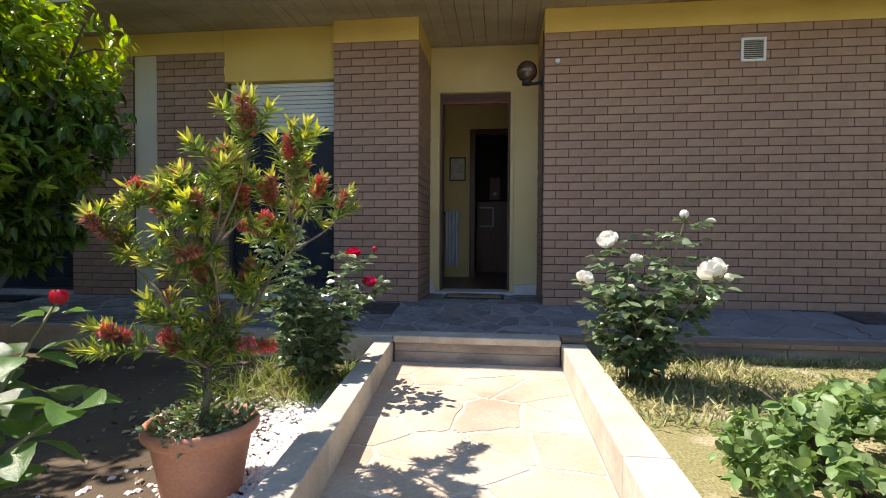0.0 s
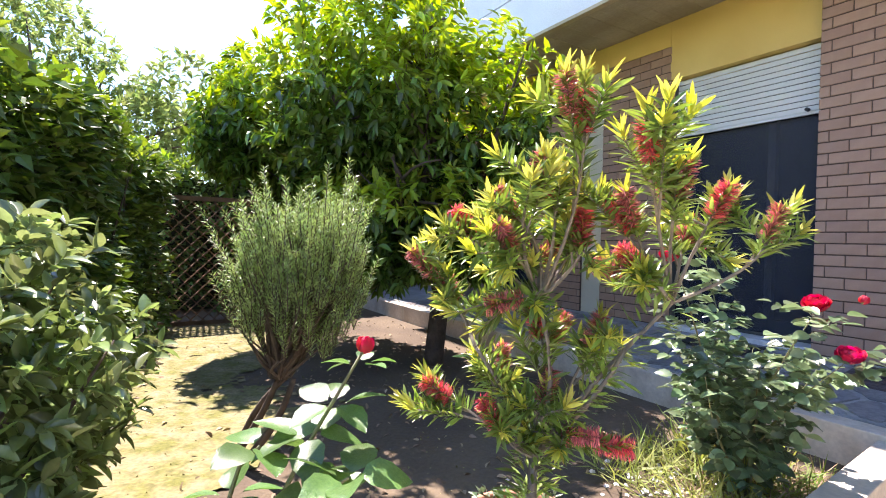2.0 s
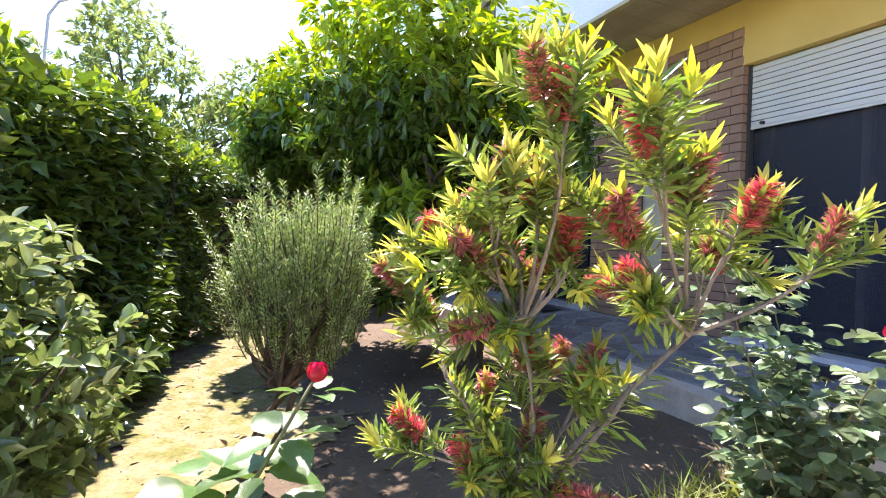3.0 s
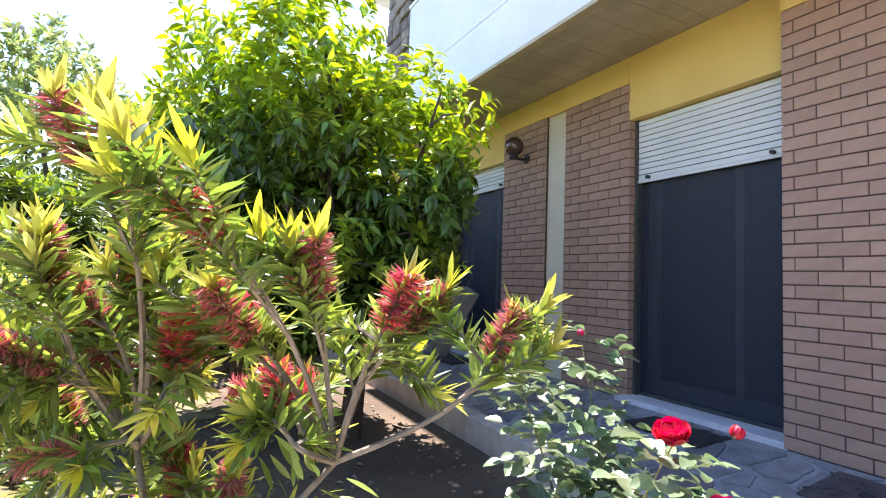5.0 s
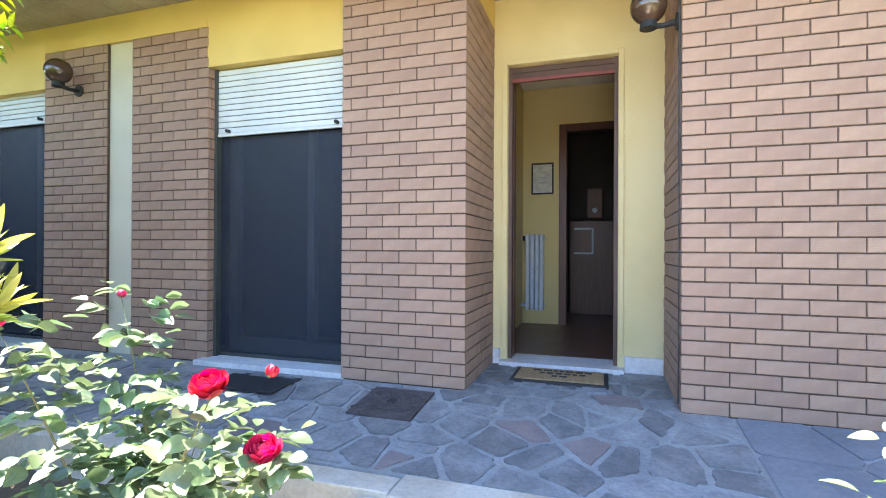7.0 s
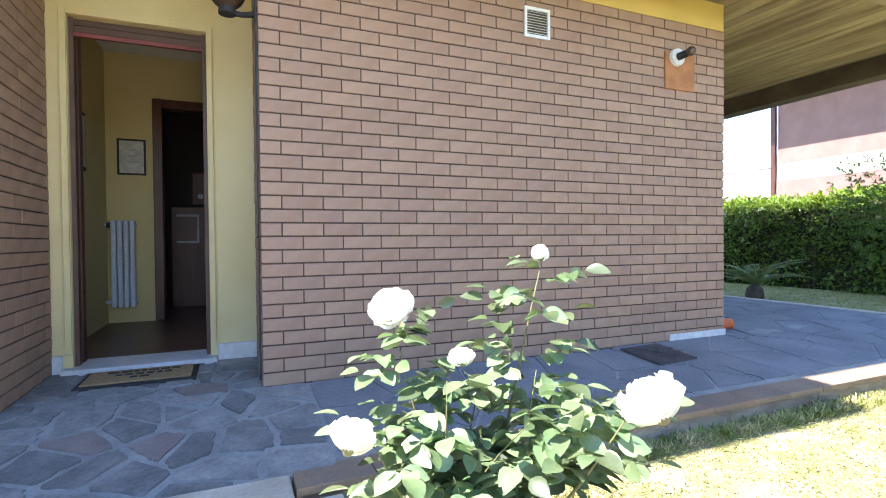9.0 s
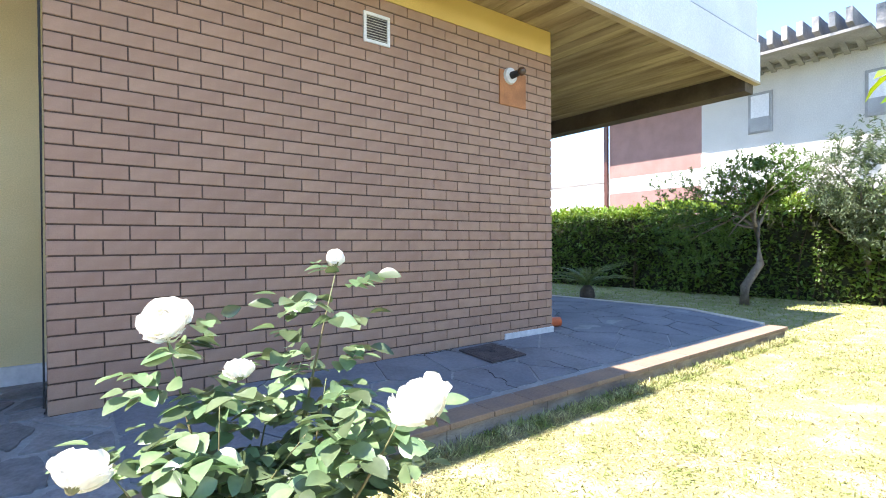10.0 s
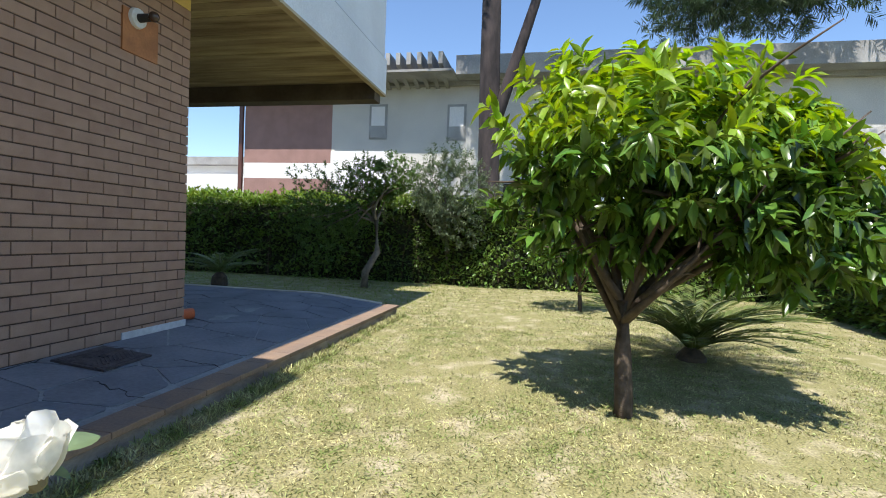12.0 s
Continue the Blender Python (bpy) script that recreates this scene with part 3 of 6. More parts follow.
structure("plinth_right", (-0.265, 0.0, 0.872, 0.898, 0.0, 0.12), M["marble"], "pale marble plinth beside the threshold", "plinth", 0.003)


def shuttered_window(name, x0, x1, y, drop, label):
    """A french window: sill, fly screen, window frame behind it and a roller shutter part way down."""
    w = thing(name, label, "window", kind="structure")
    boxpart("window_sill", (x0 - 0.04, x1 + 0.02, y - 0.19, y + 0.12, -0.012, 0.035), M["marble"], w, "pale marble sill", 0.006)
    for a in (x0, x1 - 0.03):
        boxpart("guide_rail", (a, a + 0.03, y - 0.02, y + 0.03, 0.035, 2.36), M["rail"], w)
    n = round((2.36 - drop) / 0.047)
    bm0 = bmesh.new()
    box(bm0, x0 + 0.02, x1 - 0.02, y - 0.008, y + 0.006, 0.002, 0.045, 0.006)
    first = part("shutter_slat", bm0, M["shutter"], w)
    first.location.z = drop
    for i in range(1, n):
        s = first.copy()
        scene.collection.objects.link(s)
        s.location.z = drop + 0.047 * i
    boxpart("end_bar", (x0 + 0.02, x1 - 0.02, y - 0.012, y + 0.01, drop - 0.022, drop), M["shutter"], w)
    for a in (x0 + 0.14, x1 - 0.14):
        bm1 = bmesh.new()
        cyl(bm1, (a, y - 0.045, drop + 0.015), (a, y - 0.01, drop + 0.015), 0.014, n=12)
        part("stop_knob", bm1, M["black"], w, "black rubber stop")
    boxpart("fly_screen", (x0 + 0.03, x1 - 0.03, y + 0.035, y + 0.038, 0.06, 2.3), M["screen"], w, "dark fly screen")
    boxpart("screen_edge", (x0 + 0.03, x1 - 0.03, y + 0.03, y + 0.045, 0.035, 0.06), M["rail"], w)
    f = y + 0.16
    for a, b in ((x0, x0 + 0.09), ((x0 + x1) / 2 + 0.13, (x0 + x1) / 2 + 0.19), (x1 - 0.09, x1)):
        boxpart("window_frame", (a, b, f, f + 0.06, 0.05, 2.36), M["alu"], w)
    boxpart("window_frame", (x0 + 0.09, x1 - 0.09, f, f + 0.055, 0.05, 0.16), M["alu"], w)
    return w


shuttered_window("window_1", -3.43, -2.162, 0.235, 1.835, "french window with dark fly screen and half-raised white shutter")
shuttered_window("window_2", -6.49, -5.31, 0.235, 2.10, "dark far window with raised shutter beside the tree")
# Shade of the rooms behind the windows is painted on these surfaces.
structure("room_dark", (-8.7, -2.2, 1.3, 1.4, FI, 2.85), M["dark"], "room wall behind the windows, near-black as if unlit", "wall")
structure("floor_dark", (-8.7, -2.2, 0.46, 1.3, -0.02, FI - 0.01), M["dark"], "floor behind the windows, near-black as if unlit", "floor")
structure("jamb_dark", (-2.19, -2.15, 0.46, 1.3, FI, 2.85), M["dark"], "wall beside the window, near-black as if unlit", "wall")

# ---- brick facing ----
brick_meshes = {}


def brick_mesh(length, material):
    key = (round(length, 3), material.name)
    if key not in brick_meshes:
        bm2 = bmesh.new()
        box(bm2, 0, length, 0, 0.03, 0, COURSE - JOINT)
        bmesh.ops.bevel(bm2, geom=[e for e in bm2.edges if all(v.co.y < 0.01 for v in e.verts)], offset=0.0025, segments=1, affect="EDGES")
        me = bpy.data.meshes.new("brick")
        bm2.to_mesh(me)
        bm2.free()
        me.materials.append(material)
        brick_meshes[key] = me
    return brick_meshes[key]


def face_bricks(wall, m, width, keep, z0=0.0, z1=TOP, phase=0.0):
    """Running bond over a face: m maps (along, out of the wall is -y, up). Bricks with along < keep are pieces of their own."""
    g = random.Random(11)
    rest = []
    row = 0
    z = z0
    while z + COURSE <= z1 + 0.02:
        x = -(0.5 * PITCH if row % 2 else 0.0) - phase
        while x < width - 0.01:
            a, b = max(x, 0.0), min(x + PITCH, width)
            ln = b - a - (0.007 if b < width else 0.0)
            if ln > 0.03:
                out = g.uniform(-0.0015, 0.0015)
                if a < keep:
                    ob = new("brick", brick_mesh(ln, M["brick"]))
                    ob.parent = wall
                    ob.matrix_basis = m @ pose(a, out, z + JOINT * 0.5)
                else:
                    rest.append((m @ pose(a, out, z + JOINT * 0.5), ln))
            x += PITCH
        z += COURSE
        row += 1
    if rest:
        vs, fs = [], []
        for mm, ln in rest:
            base = len(vs)
            h = COURSE - JOINT
            e = 0.0025
            for p in ((0, e, 0), (ln, e, 0), (ln, e, h), (0, e, h), (e, 0, e), (ln - e, 0, e), (ln - e, 0, h - e), (e, 0, h - e), (0, 0.03, 0), (ln, 0.03, 0), (ln, 0.03, h), (0, 0.03, h)):
                vs.append(mm @ Vector(p))
            for f in ((4, 5, 6, 7), (0, 1, 5, 4), (1, 2, 6, 5), (2, 3, 7, 6), (3, 0, 4, 7), (8, 9, 1, 0), (9, 10, 2, 1), (10, 11, 3, 2), (11, 8, 0, 3)):
                fs.append([base + i for i in f])
        me = bpy.data.meshes.new("far_bricks")
        me.from_pydata(vs, [], fs)
        me.materials.append(M["brick_rest"])
        ob = new("far_bricks", me)
        ob.parent = wall
        tagged(ob, kind="stuff")


def build_bricks():
    face_bricks(wall_right, pose(0, 0, 0), 3.876, 2.15)
    face_bricks(wall_return, pose(0, 0.885, 0, 0, 0, -90), 0.872, 2, phase=0.09)
    face_bricks(pillar, pose(-2.16, 0.04, 0), 0.90, 2, phase=0.05)
    face_bricks(pillar, pose(-1.26, 0.055, 0, 0, 0, 90), 0.83, 2, phase=0.11)
    face_bricks(wall_mid, pose(-4.24, 0.15, 0), 0.81, 2, phase=0.03)
    face_bricks(wall_mid, pose(-3.43, 0.165, 0, 0, 0, 90), 0.07, 0, phase=0.1)
    face_bricks(wall_left, pose(-5.30, 0.15, 0), 0.77, 2)
    face_bricks(wall_far, pose(-9.0, 0.15, 0), 2.5, 0)


# ---- flagstones ----
def clip(poly, nx, ny, c):
    """The part of a polygon where nx * x + ny * y <= c."""
    out = []
    for i, p in enumerate(poly):
        q = poly[(i + 1) % len(poly)]
        a, b = nx * p[0] + ny * p[1] - c, nx * q[0] + ny * q[1] - c
        if a <= 0:
            out.append(p)
        if a * b < 0:
            t = a / (a - b)
            out.append((p[0] + (q[0] - p[0]) * t, p[1] + (q[1] - p[1]) * t))
    return out


def cells(x0, x1, y0, y1, size, gap, seed, jitter=0.42):
    """Irregular flagstones: the cells nearest to scattered points, drawn in by half the joint."""
    g = random.Random(seed)
    nx, ny = max(1, round((x1 - x0) / size)), max(1, round((y1 - y0) / size))
    pts = []
    for i in range(nx):
        for j in range(ny):
            pts.append((x0 + (i + 0.5 + g.uniform(-jitter, jitter)) * (x1 - x0) / nx, y0 + (j + 0.5 + (0.25 if i % 2 else -0.25) + g.uniform(-jitter, jitter)) * (y1 - y0) / ny))
    res = []
    for i, p in enumerate(pts):
        poly = [(x0, y0), (x1, y0), (x1, y1), (x0, y1)]
        for j, q in enumerate(pts):
            if i == j:
                continue
            dx, dy = q[0] - p[0], q[1] - p[1]
            d = math.hypot(dx, dy)
            if d > 3.2 * size:
                continue
            w = gap * g.uniform(0.35, 1.9)
            poly = clip(poly, dx / d, dy / d, (p[0] + q[0]) / 2 * dx / d + (p[1] + q[1]) / 2 * dy / d - w / 2)
            if not poly:
                break
        if poly and len(poly) > 2:
            keep = []
            for a in poly:
                if not keep or math.hypot(a[0] - keep[-1][0], a[1] - keep[-1][1]) > 0.02:
                    keep.append(a)
            if len(keep) > 2:
                res.append(keep)
    return res


def lay(name, polys, floor, parent, mats, seed, rise=0.004, ragged=1.0):
    g = random.Random(seed)
    for poly in polys:
        cx, cy = sum(p[0] for p in poly) / len(poly), sum(p[1] for p in poly) / len(poly)
        ring = []
        for i, p in enumerate(poly):
            q = poly[(i + 1) % len(poly)]
            for u in (0.06, 0.3, 0.52, 0.75, 0.94):
                u += g.uniform(-0.05, 0.05) if 0.1 < u < 0.9 else 0.0
                ex, ey = p[0] + (q[0] - p[0]) * u, p[1] + (q[1] - p[1]) * u
                k = g.uniform(-0.02, 0.11) if 0.1 < u < 0.9 else g.uniform(0.0, 0.06)
                ring.append((ex + (cx - ex) * k * ragged, ey + (cy - ey) * k * ragged))
        up = g.uniform(0.0, 0.003) + rise
        v = [(x, y, floor(y) + up) for x, y in ring] + [(x, y, floor(y) - 0.02) for x, y in ring]
        n = len(ring)
        me = bpy.data.meshes.new(name)
        me.from_pydata(v, [], [list(range(n))] + [(i, n + i, n + (i + 1) % n, (i + 1) % n) for i in range(n)])
        me.materials.append(g.choices(mats[0], mats[1])[0])
        ob = new(name, me)
        ob.parent = parent


def build_flags():
    both = ([M["flag"], M["flag_red"]], [13, 1])
    plain = ([M["flag_worn"]], [1])
    lay("flagstone", cells(-1.25, -0.01, 0.0, 0.86, 0.22, 0.028, 3, 0.6), slope, terrace, both, 1)
    lay("flagstone", cells(-6.6, 0.25, -0.985, 0.0, 0.22, 0.028, 4, 0.6), slope, terrace, both, 2)
    lay("flagstone", cells(0.265, 3.87, -0.89, 0.0, 0.42, 0.010, 5), slope, terrace, plain, 3, 0.002, 0.3)
    lay("flagstone", cells(3.89, 6.49, -0.89, 4.0, 0.46, 0.009, 6), slope, terrace, plain, 4, 0.002, 0.3)
    lay("flagstone", cells(-1.235, 0.045, -6.0, -1.2, 0.36, 0.012, 8), lambda y: PATH_Z, path, ([M["path_flag"]], [1]), 5, -0.002)


# ---- plants ----
def limb(p, q, bow, n=6, seed=0):
    """Points along a bowed limb from p to q."""
    g = random.Random(seed)
    p, q = Vector(p), Vector(q)
    off = Vector((g.uniform(-1, 1), g.uniform(-1, 1), g.uniform(-0.2, 0.6))) * bow
    return [p.lerp(q, i / (n - 1)) + off * math.sin(math.pi * i / (n - 1)) for i in range(n)]


def citrus_tree(name, base, height, fork, crowns, label, tips, leaf, seed, trunk_r=0.07, new_share=0.35, shell=0.45, drop=0.3):
    """Trunk with forks, limbs into the crown, and a crown of drooping pointed leaves in rosettes."""
    t = thing(name, label, "tree")
    bm = bmesh.new()
    b = Vector(base)
    f = Vector((base[0] + 0.04, base[1] + 0.02, base[2] + fork))
    tube(bm, [b - Vector((0, 0, 0.05)), b + Vector((0, 0, 0.08)), b.lerp(f, 0.55) + Vector((0.03, 0, 0)), f], [trunk_r * 1.35, trunk_r * 1.1, trunk_r, trunk_r * 0.95], 12)
    part("trunk", bm, M["bark"], t, smooth=True)
    g = random.Random(seed)
    bm = bmesh.new()
    for c, r in crowns:
        for i in range(9):
            a = g.uniform(0, 2 * math.pi)
            e = Vector((c[0] + r[0] * 0.7 * math.cos(a), c[1] + r[1] * 0.7 * math.sin(a), c[2] + r[2] * g.uniform(-0.45, 0.7)))
            pts = limb(f - Vector((0, 0, g.uniform(0, 0.2))), e, 0.12, 7, seed + i)
            tube(bm, pts, [trunk_r * 0.55 * (1 - 0.85 * k / 6) for k in range(7)], 6)
            for j in range(3):
                s = pts[3 + j % 3]
                e2 = s + Vector((g.uniform(-1, 1) * r[0], g.uniform(-1, 1) * r[1], g.uniform(-0.2, 0.8) * r[2])) * 0.5
                tube(bm, limb(s, e2, 0.05, 4, seed + i * 7 + j), [0.014, 0.01, 0.007, 0.004], 5)
    part("limbwork", bm, M["bark"], t, smooth=True)
    P1, W1, P2, W2 = [], [], [], []
    for i, (c, r) in enumerate(crowns):
        tp, tw = blob_tips(c, r, tips, shell, 0.35, seed + i)
        # Upward tips carry young leaves, their paler colour also painting sunlit tops.
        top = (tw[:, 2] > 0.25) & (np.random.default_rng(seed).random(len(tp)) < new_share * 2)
        p, w = rosettes(tp[~top], tw[~top], 11, 0.85, seed + 3, 0.16)
        w[:, 2] -= drop
        P1.append(p), W1.append(w)
        p, w = rosettes(tp[top], tw[top], 11, 0.8, seed + 4, 0.12)
        w[:, 2] -= drop * 0.5
        P2.append(p), W2.append(w)
    p, w = np.concatenate(P1), np.concatenate(W1)
    tagged(leaves("crown", p, w, leaf * rng.uniform(0.7, 1.15, len(p)), M["citrus"], t, 0.40, 0.32, 0.1, fine=True), kind="stuff")
    p, w = np.concatenate(P2), np.concatenate(W2)
    tagged(leaves("young_growth", p, w, leaf * rng.uniform(0.7, 1.1, len(p)), M["citrus_new"], t, 0.38, 0.3, 0.1, "young leaves on the crown top, brightened as if sunlit", fine=True), kind="stuff")
    return t


def hedge(name, x0, x1, y0, y1, z1, n, size, label, top_share=0.12, m1="hedge", m2="hedge_top", seed=3, dark=True):
    """A clipped hedge: stems, near-black boxes as painted inner shade, and a thick skin of leaves with an uneven top.
    """
    t = thing(name, label, "hedge")
    g = np.random.default_rng(seed)
    if dark:
        bm = bmesh.new()
        for i in range(int((abs(x1 - x0) + abs(y1 - y0)) * 7)):
            p = Vector((g.uniform(x0 + 0.1, x1 - 0.1), g.uniform(y0 + 0.1, y1 - 0.1), -0.35))
            q = p + Vector((g.uniform(-0.25, 0.25), g.uniform(-0.25, 0.25), z1 + 0.1))
            tube(bm, limb(p, q, 0.1, 4, i), [0.02, 0.016, 0.01, 0.004], 5)
        part("stemwork", bm, M["bark"], t)
    # Boxes fill the inside so that it reads as deep shade.
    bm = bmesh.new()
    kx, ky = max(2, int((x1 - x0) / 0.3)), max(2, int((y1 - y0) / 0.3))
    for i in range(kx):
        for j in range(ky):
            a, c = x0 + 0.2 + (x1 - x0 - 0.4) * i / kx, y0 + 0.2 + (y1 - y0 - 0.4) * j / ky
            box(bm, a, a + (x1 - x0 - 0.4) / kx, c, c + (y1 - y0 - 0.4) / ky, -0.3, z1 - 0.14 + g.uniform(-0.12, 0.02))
    tagged(part("twig_core", bm, M["core"], t, "near-black boxes painted as the hedge's inner shade"), kind="stuff")
    faces = g.random(n)
    p = np.stack([g.uniform(x0, x1, n), g.uniform(y0, y1, n), -0.3 + (z1 + 0.3) * g.random(n) ** 0.85], 1)
    w = g.normal(size=(n, 3)) * 0.6
    dx, dy = x1 - x0, y1 - y0
    dep = np.abs(g.normal(0, 0.10, n))
    bulge = 0.12 * np.sin(p[:, 0] * 2.1 + p[:, 1] * 1.7) + 0.08 * np.sin(p[:, 2] * 4 + p[:, 1] * 3.1 + p[:, 0] * 2.3)
    if dx < dy:
        s = np.where(g.random(n) < 0.5, -1, 1)
        k = faces < 0.72
        p[k, 0] = np.where(s[k] < 0, x0 + dep[k] - bulge[k], x1 - dep[k] + bulge[k])
        w[k, 0] += s[k] * 0.9
    else:
        s = np.where(g.random(n) < 0.5, -1, 1)
        k = faces < 0.72
        p[k, 1] = np.where(s[k] < 0, y0 + dep[k] - bulge[k], y1 - dep[k] + bulge[k])
        w[k, 1] += s[k] * 0.9
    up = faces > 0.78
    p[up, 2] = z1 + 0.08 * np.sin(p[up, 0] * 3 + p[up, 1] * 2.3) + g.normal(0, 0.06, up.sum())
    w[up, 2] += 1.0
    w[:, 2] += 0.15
    # Many top leaves get the lighter colour, as if lit from above.
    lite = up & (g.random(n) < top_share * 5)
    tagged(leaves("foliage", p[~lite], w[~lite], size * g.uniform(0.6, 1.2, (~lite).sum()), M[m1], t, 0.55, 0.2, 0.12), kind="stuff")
    tagged(leaves("top_growth", p[lite], w[lite], size * g.uniform(0.6, 1.2, lite.sum()), M[m2], t, 0.5, 0.2, 0.12, "lighter top leaves with sunlight painted in"), kind="stuff")
    return t


def rose_bloom(name, at, radius, material, parent, tilt=(0.0, 0.0), seed=0, open_=1.0):
    """A double rose: nested cupped petals, each a curved patch with a rolled rim."""
    bm = bmesh.new()
    g = random.Random(seed)
    turn = Matrix.Translation(at) @ pose(0, 0, 0, tilt[0], tilt[1], g.uniform(0, 360))
    spread = 2 if open_ > 0.8 else 60
    rings = [(3, 0.30, 78), (4, 0.46, 70), (5, 0.62, 58), (6, 0.78, 40), (6, 0.92, 22 if open_ > 0.8 else 50), (7, 1.06, spread)]
    for k, (n, rr, top) in enumerate(rings):
        for i in range(n):
            a0 = 360 * (i + 0.5 * (k % 2)) / n + g.uniform(-12, 12)
            half = min(75, 0.72 * 360 / n + 8)
            top_i = top + g.uniform(-8, 8)
            rad = radius * rr * g.uniform(0.94, 1.06)
            grid = []
            for u in range(7):
                row = []
                for v in range(7):
                    x, y = u / 6, v / 3 - 1
                    wide = math.sin(math.pi * (0.10 + 0.52 * x)) if x < 0.8 else math.sin(math.pi * 0.516) * (1 - 3.2 * (x - 0.8) ** 2 * 4)
                    az = radians(a0 + y * half * max(0.25, wide))
                    el = radians(-75 + (top_i + 75) * x - 16 * y * y * x)
                    rr2 = rad * (1 + 0.16 * max(0, x - 0.72) / 0.28 + 0.05 * y * y + 0.02 * math.sin(7 * y + i))
                    row.append(bm.verts.new(turn @ Vector((rr2 * math.cos(el) * math.cos(az), rr2 * math.cos(el) * math.sin(az), rr2 * 0.9 * math.sin(el)))))
                grid.append(row)
            for u in range(6):
                for v in range(6):
                    bm.faces.new((grid[u][v], grid[u][v + 1], grid[u + 1][v + 1], grid[u + 1][v]))
    me_ob = part(name, bm, material, parent, smooth=True)
    bm = bmesh.new()
    lathe(bm, [(0.001, -radius * 1.15), (radius * 0.16, -radius * 1.1), (radius * 0.3, -radius * 0.9), (radius * 0.42, -radius * 0.72)], (0, 0, 0), 10)
    for v in bm.verts:
        v.co = turn @ v.co
    part("calyx", bm, M["stem"], me_ob)
    return me_ob


def shoot(pts, spacing, leaf, parent_lists, seed, pairs=5):
    """Compound rose leaves along a cane: collects leaf bases and directions."""
    g = random.Random(seed)
    P, W, S = parent_lists
    for a, b in zip(pts, pts[1:]):
        a, b = Vector(a), Vector(b)
        n = max(1, int((b - a).length / spacing))
        for i in range(n):
            o = a.lerp(b, i / n)
            ang = g.uniform(0, 2 * math.pi)
            d = Vector((math.cos(ang), math.sin(ang), g.uniform(0.0, 0.5))).normalized()
            side = d.cross(Vector((0, 0, 1))).normalized()
            for j in range(pairs):
                k = 0.35 + 0.35 * (j // 2)
                if j == pairs - 1:
                    q, w = o + d * leaf * (1.4 + 0.7 * (pairs // 2 - 1)), d
                else:
                    q, w = o + d * leaf * (0.8 + k), (side * (1 if j % 2 else -1) + d * 0.5)
                P.append(tuple(q)), W.append((w.x, w.y, w.z - 0.2)), S.append(leaf * g.uniform(0.75, 1.1))


def rose_bush(name, base, canes, blooms, leaf, label, seed, spacing=0.05):
    """Canes from the base, compound leaves and double blooms."""
    t = thing(name, label, "rose bush")
    bm = bmesh.new()
    lists = ([], [], [])
    for i, (q, r) in enumerate(canes):
        b = Vector(base) + Vector((0.05 * math.cos(i * 2.4), 0.05 * math.sin(i * 2.4), 0))
        pts = limb(b, q, 0.06, 7, seed + i)
        tube(bm, pts, [r * 0.85 * (1 - 0.86 * k / 6) for k in range(7)], 6)
        shoot(pts[1:] if i % 3 else pts[2:], spacing, leaf, lists, seed + 50 + i)
    part("canework", bm, M["stem"], t, smooth=True)
    P, W, S = lists
    tagged(leaves("foliage", P, W, S, M["rose_leaf"], t, 0.66, 0.18, 0.10, fine=2), kind="stuff")
    for i, (c, r, m, lab) in enumerate(blooms):
        flower = rose_bloom("bloom", c, r, M[m], t, (random.Random(seed + i).uniform(20, 50), random.Random(seed + i + 9).uniform(-20, 20)), seed + i, 1.0 if r > 0.025 else 0.5)
        tagged(flower, lab)
    return t


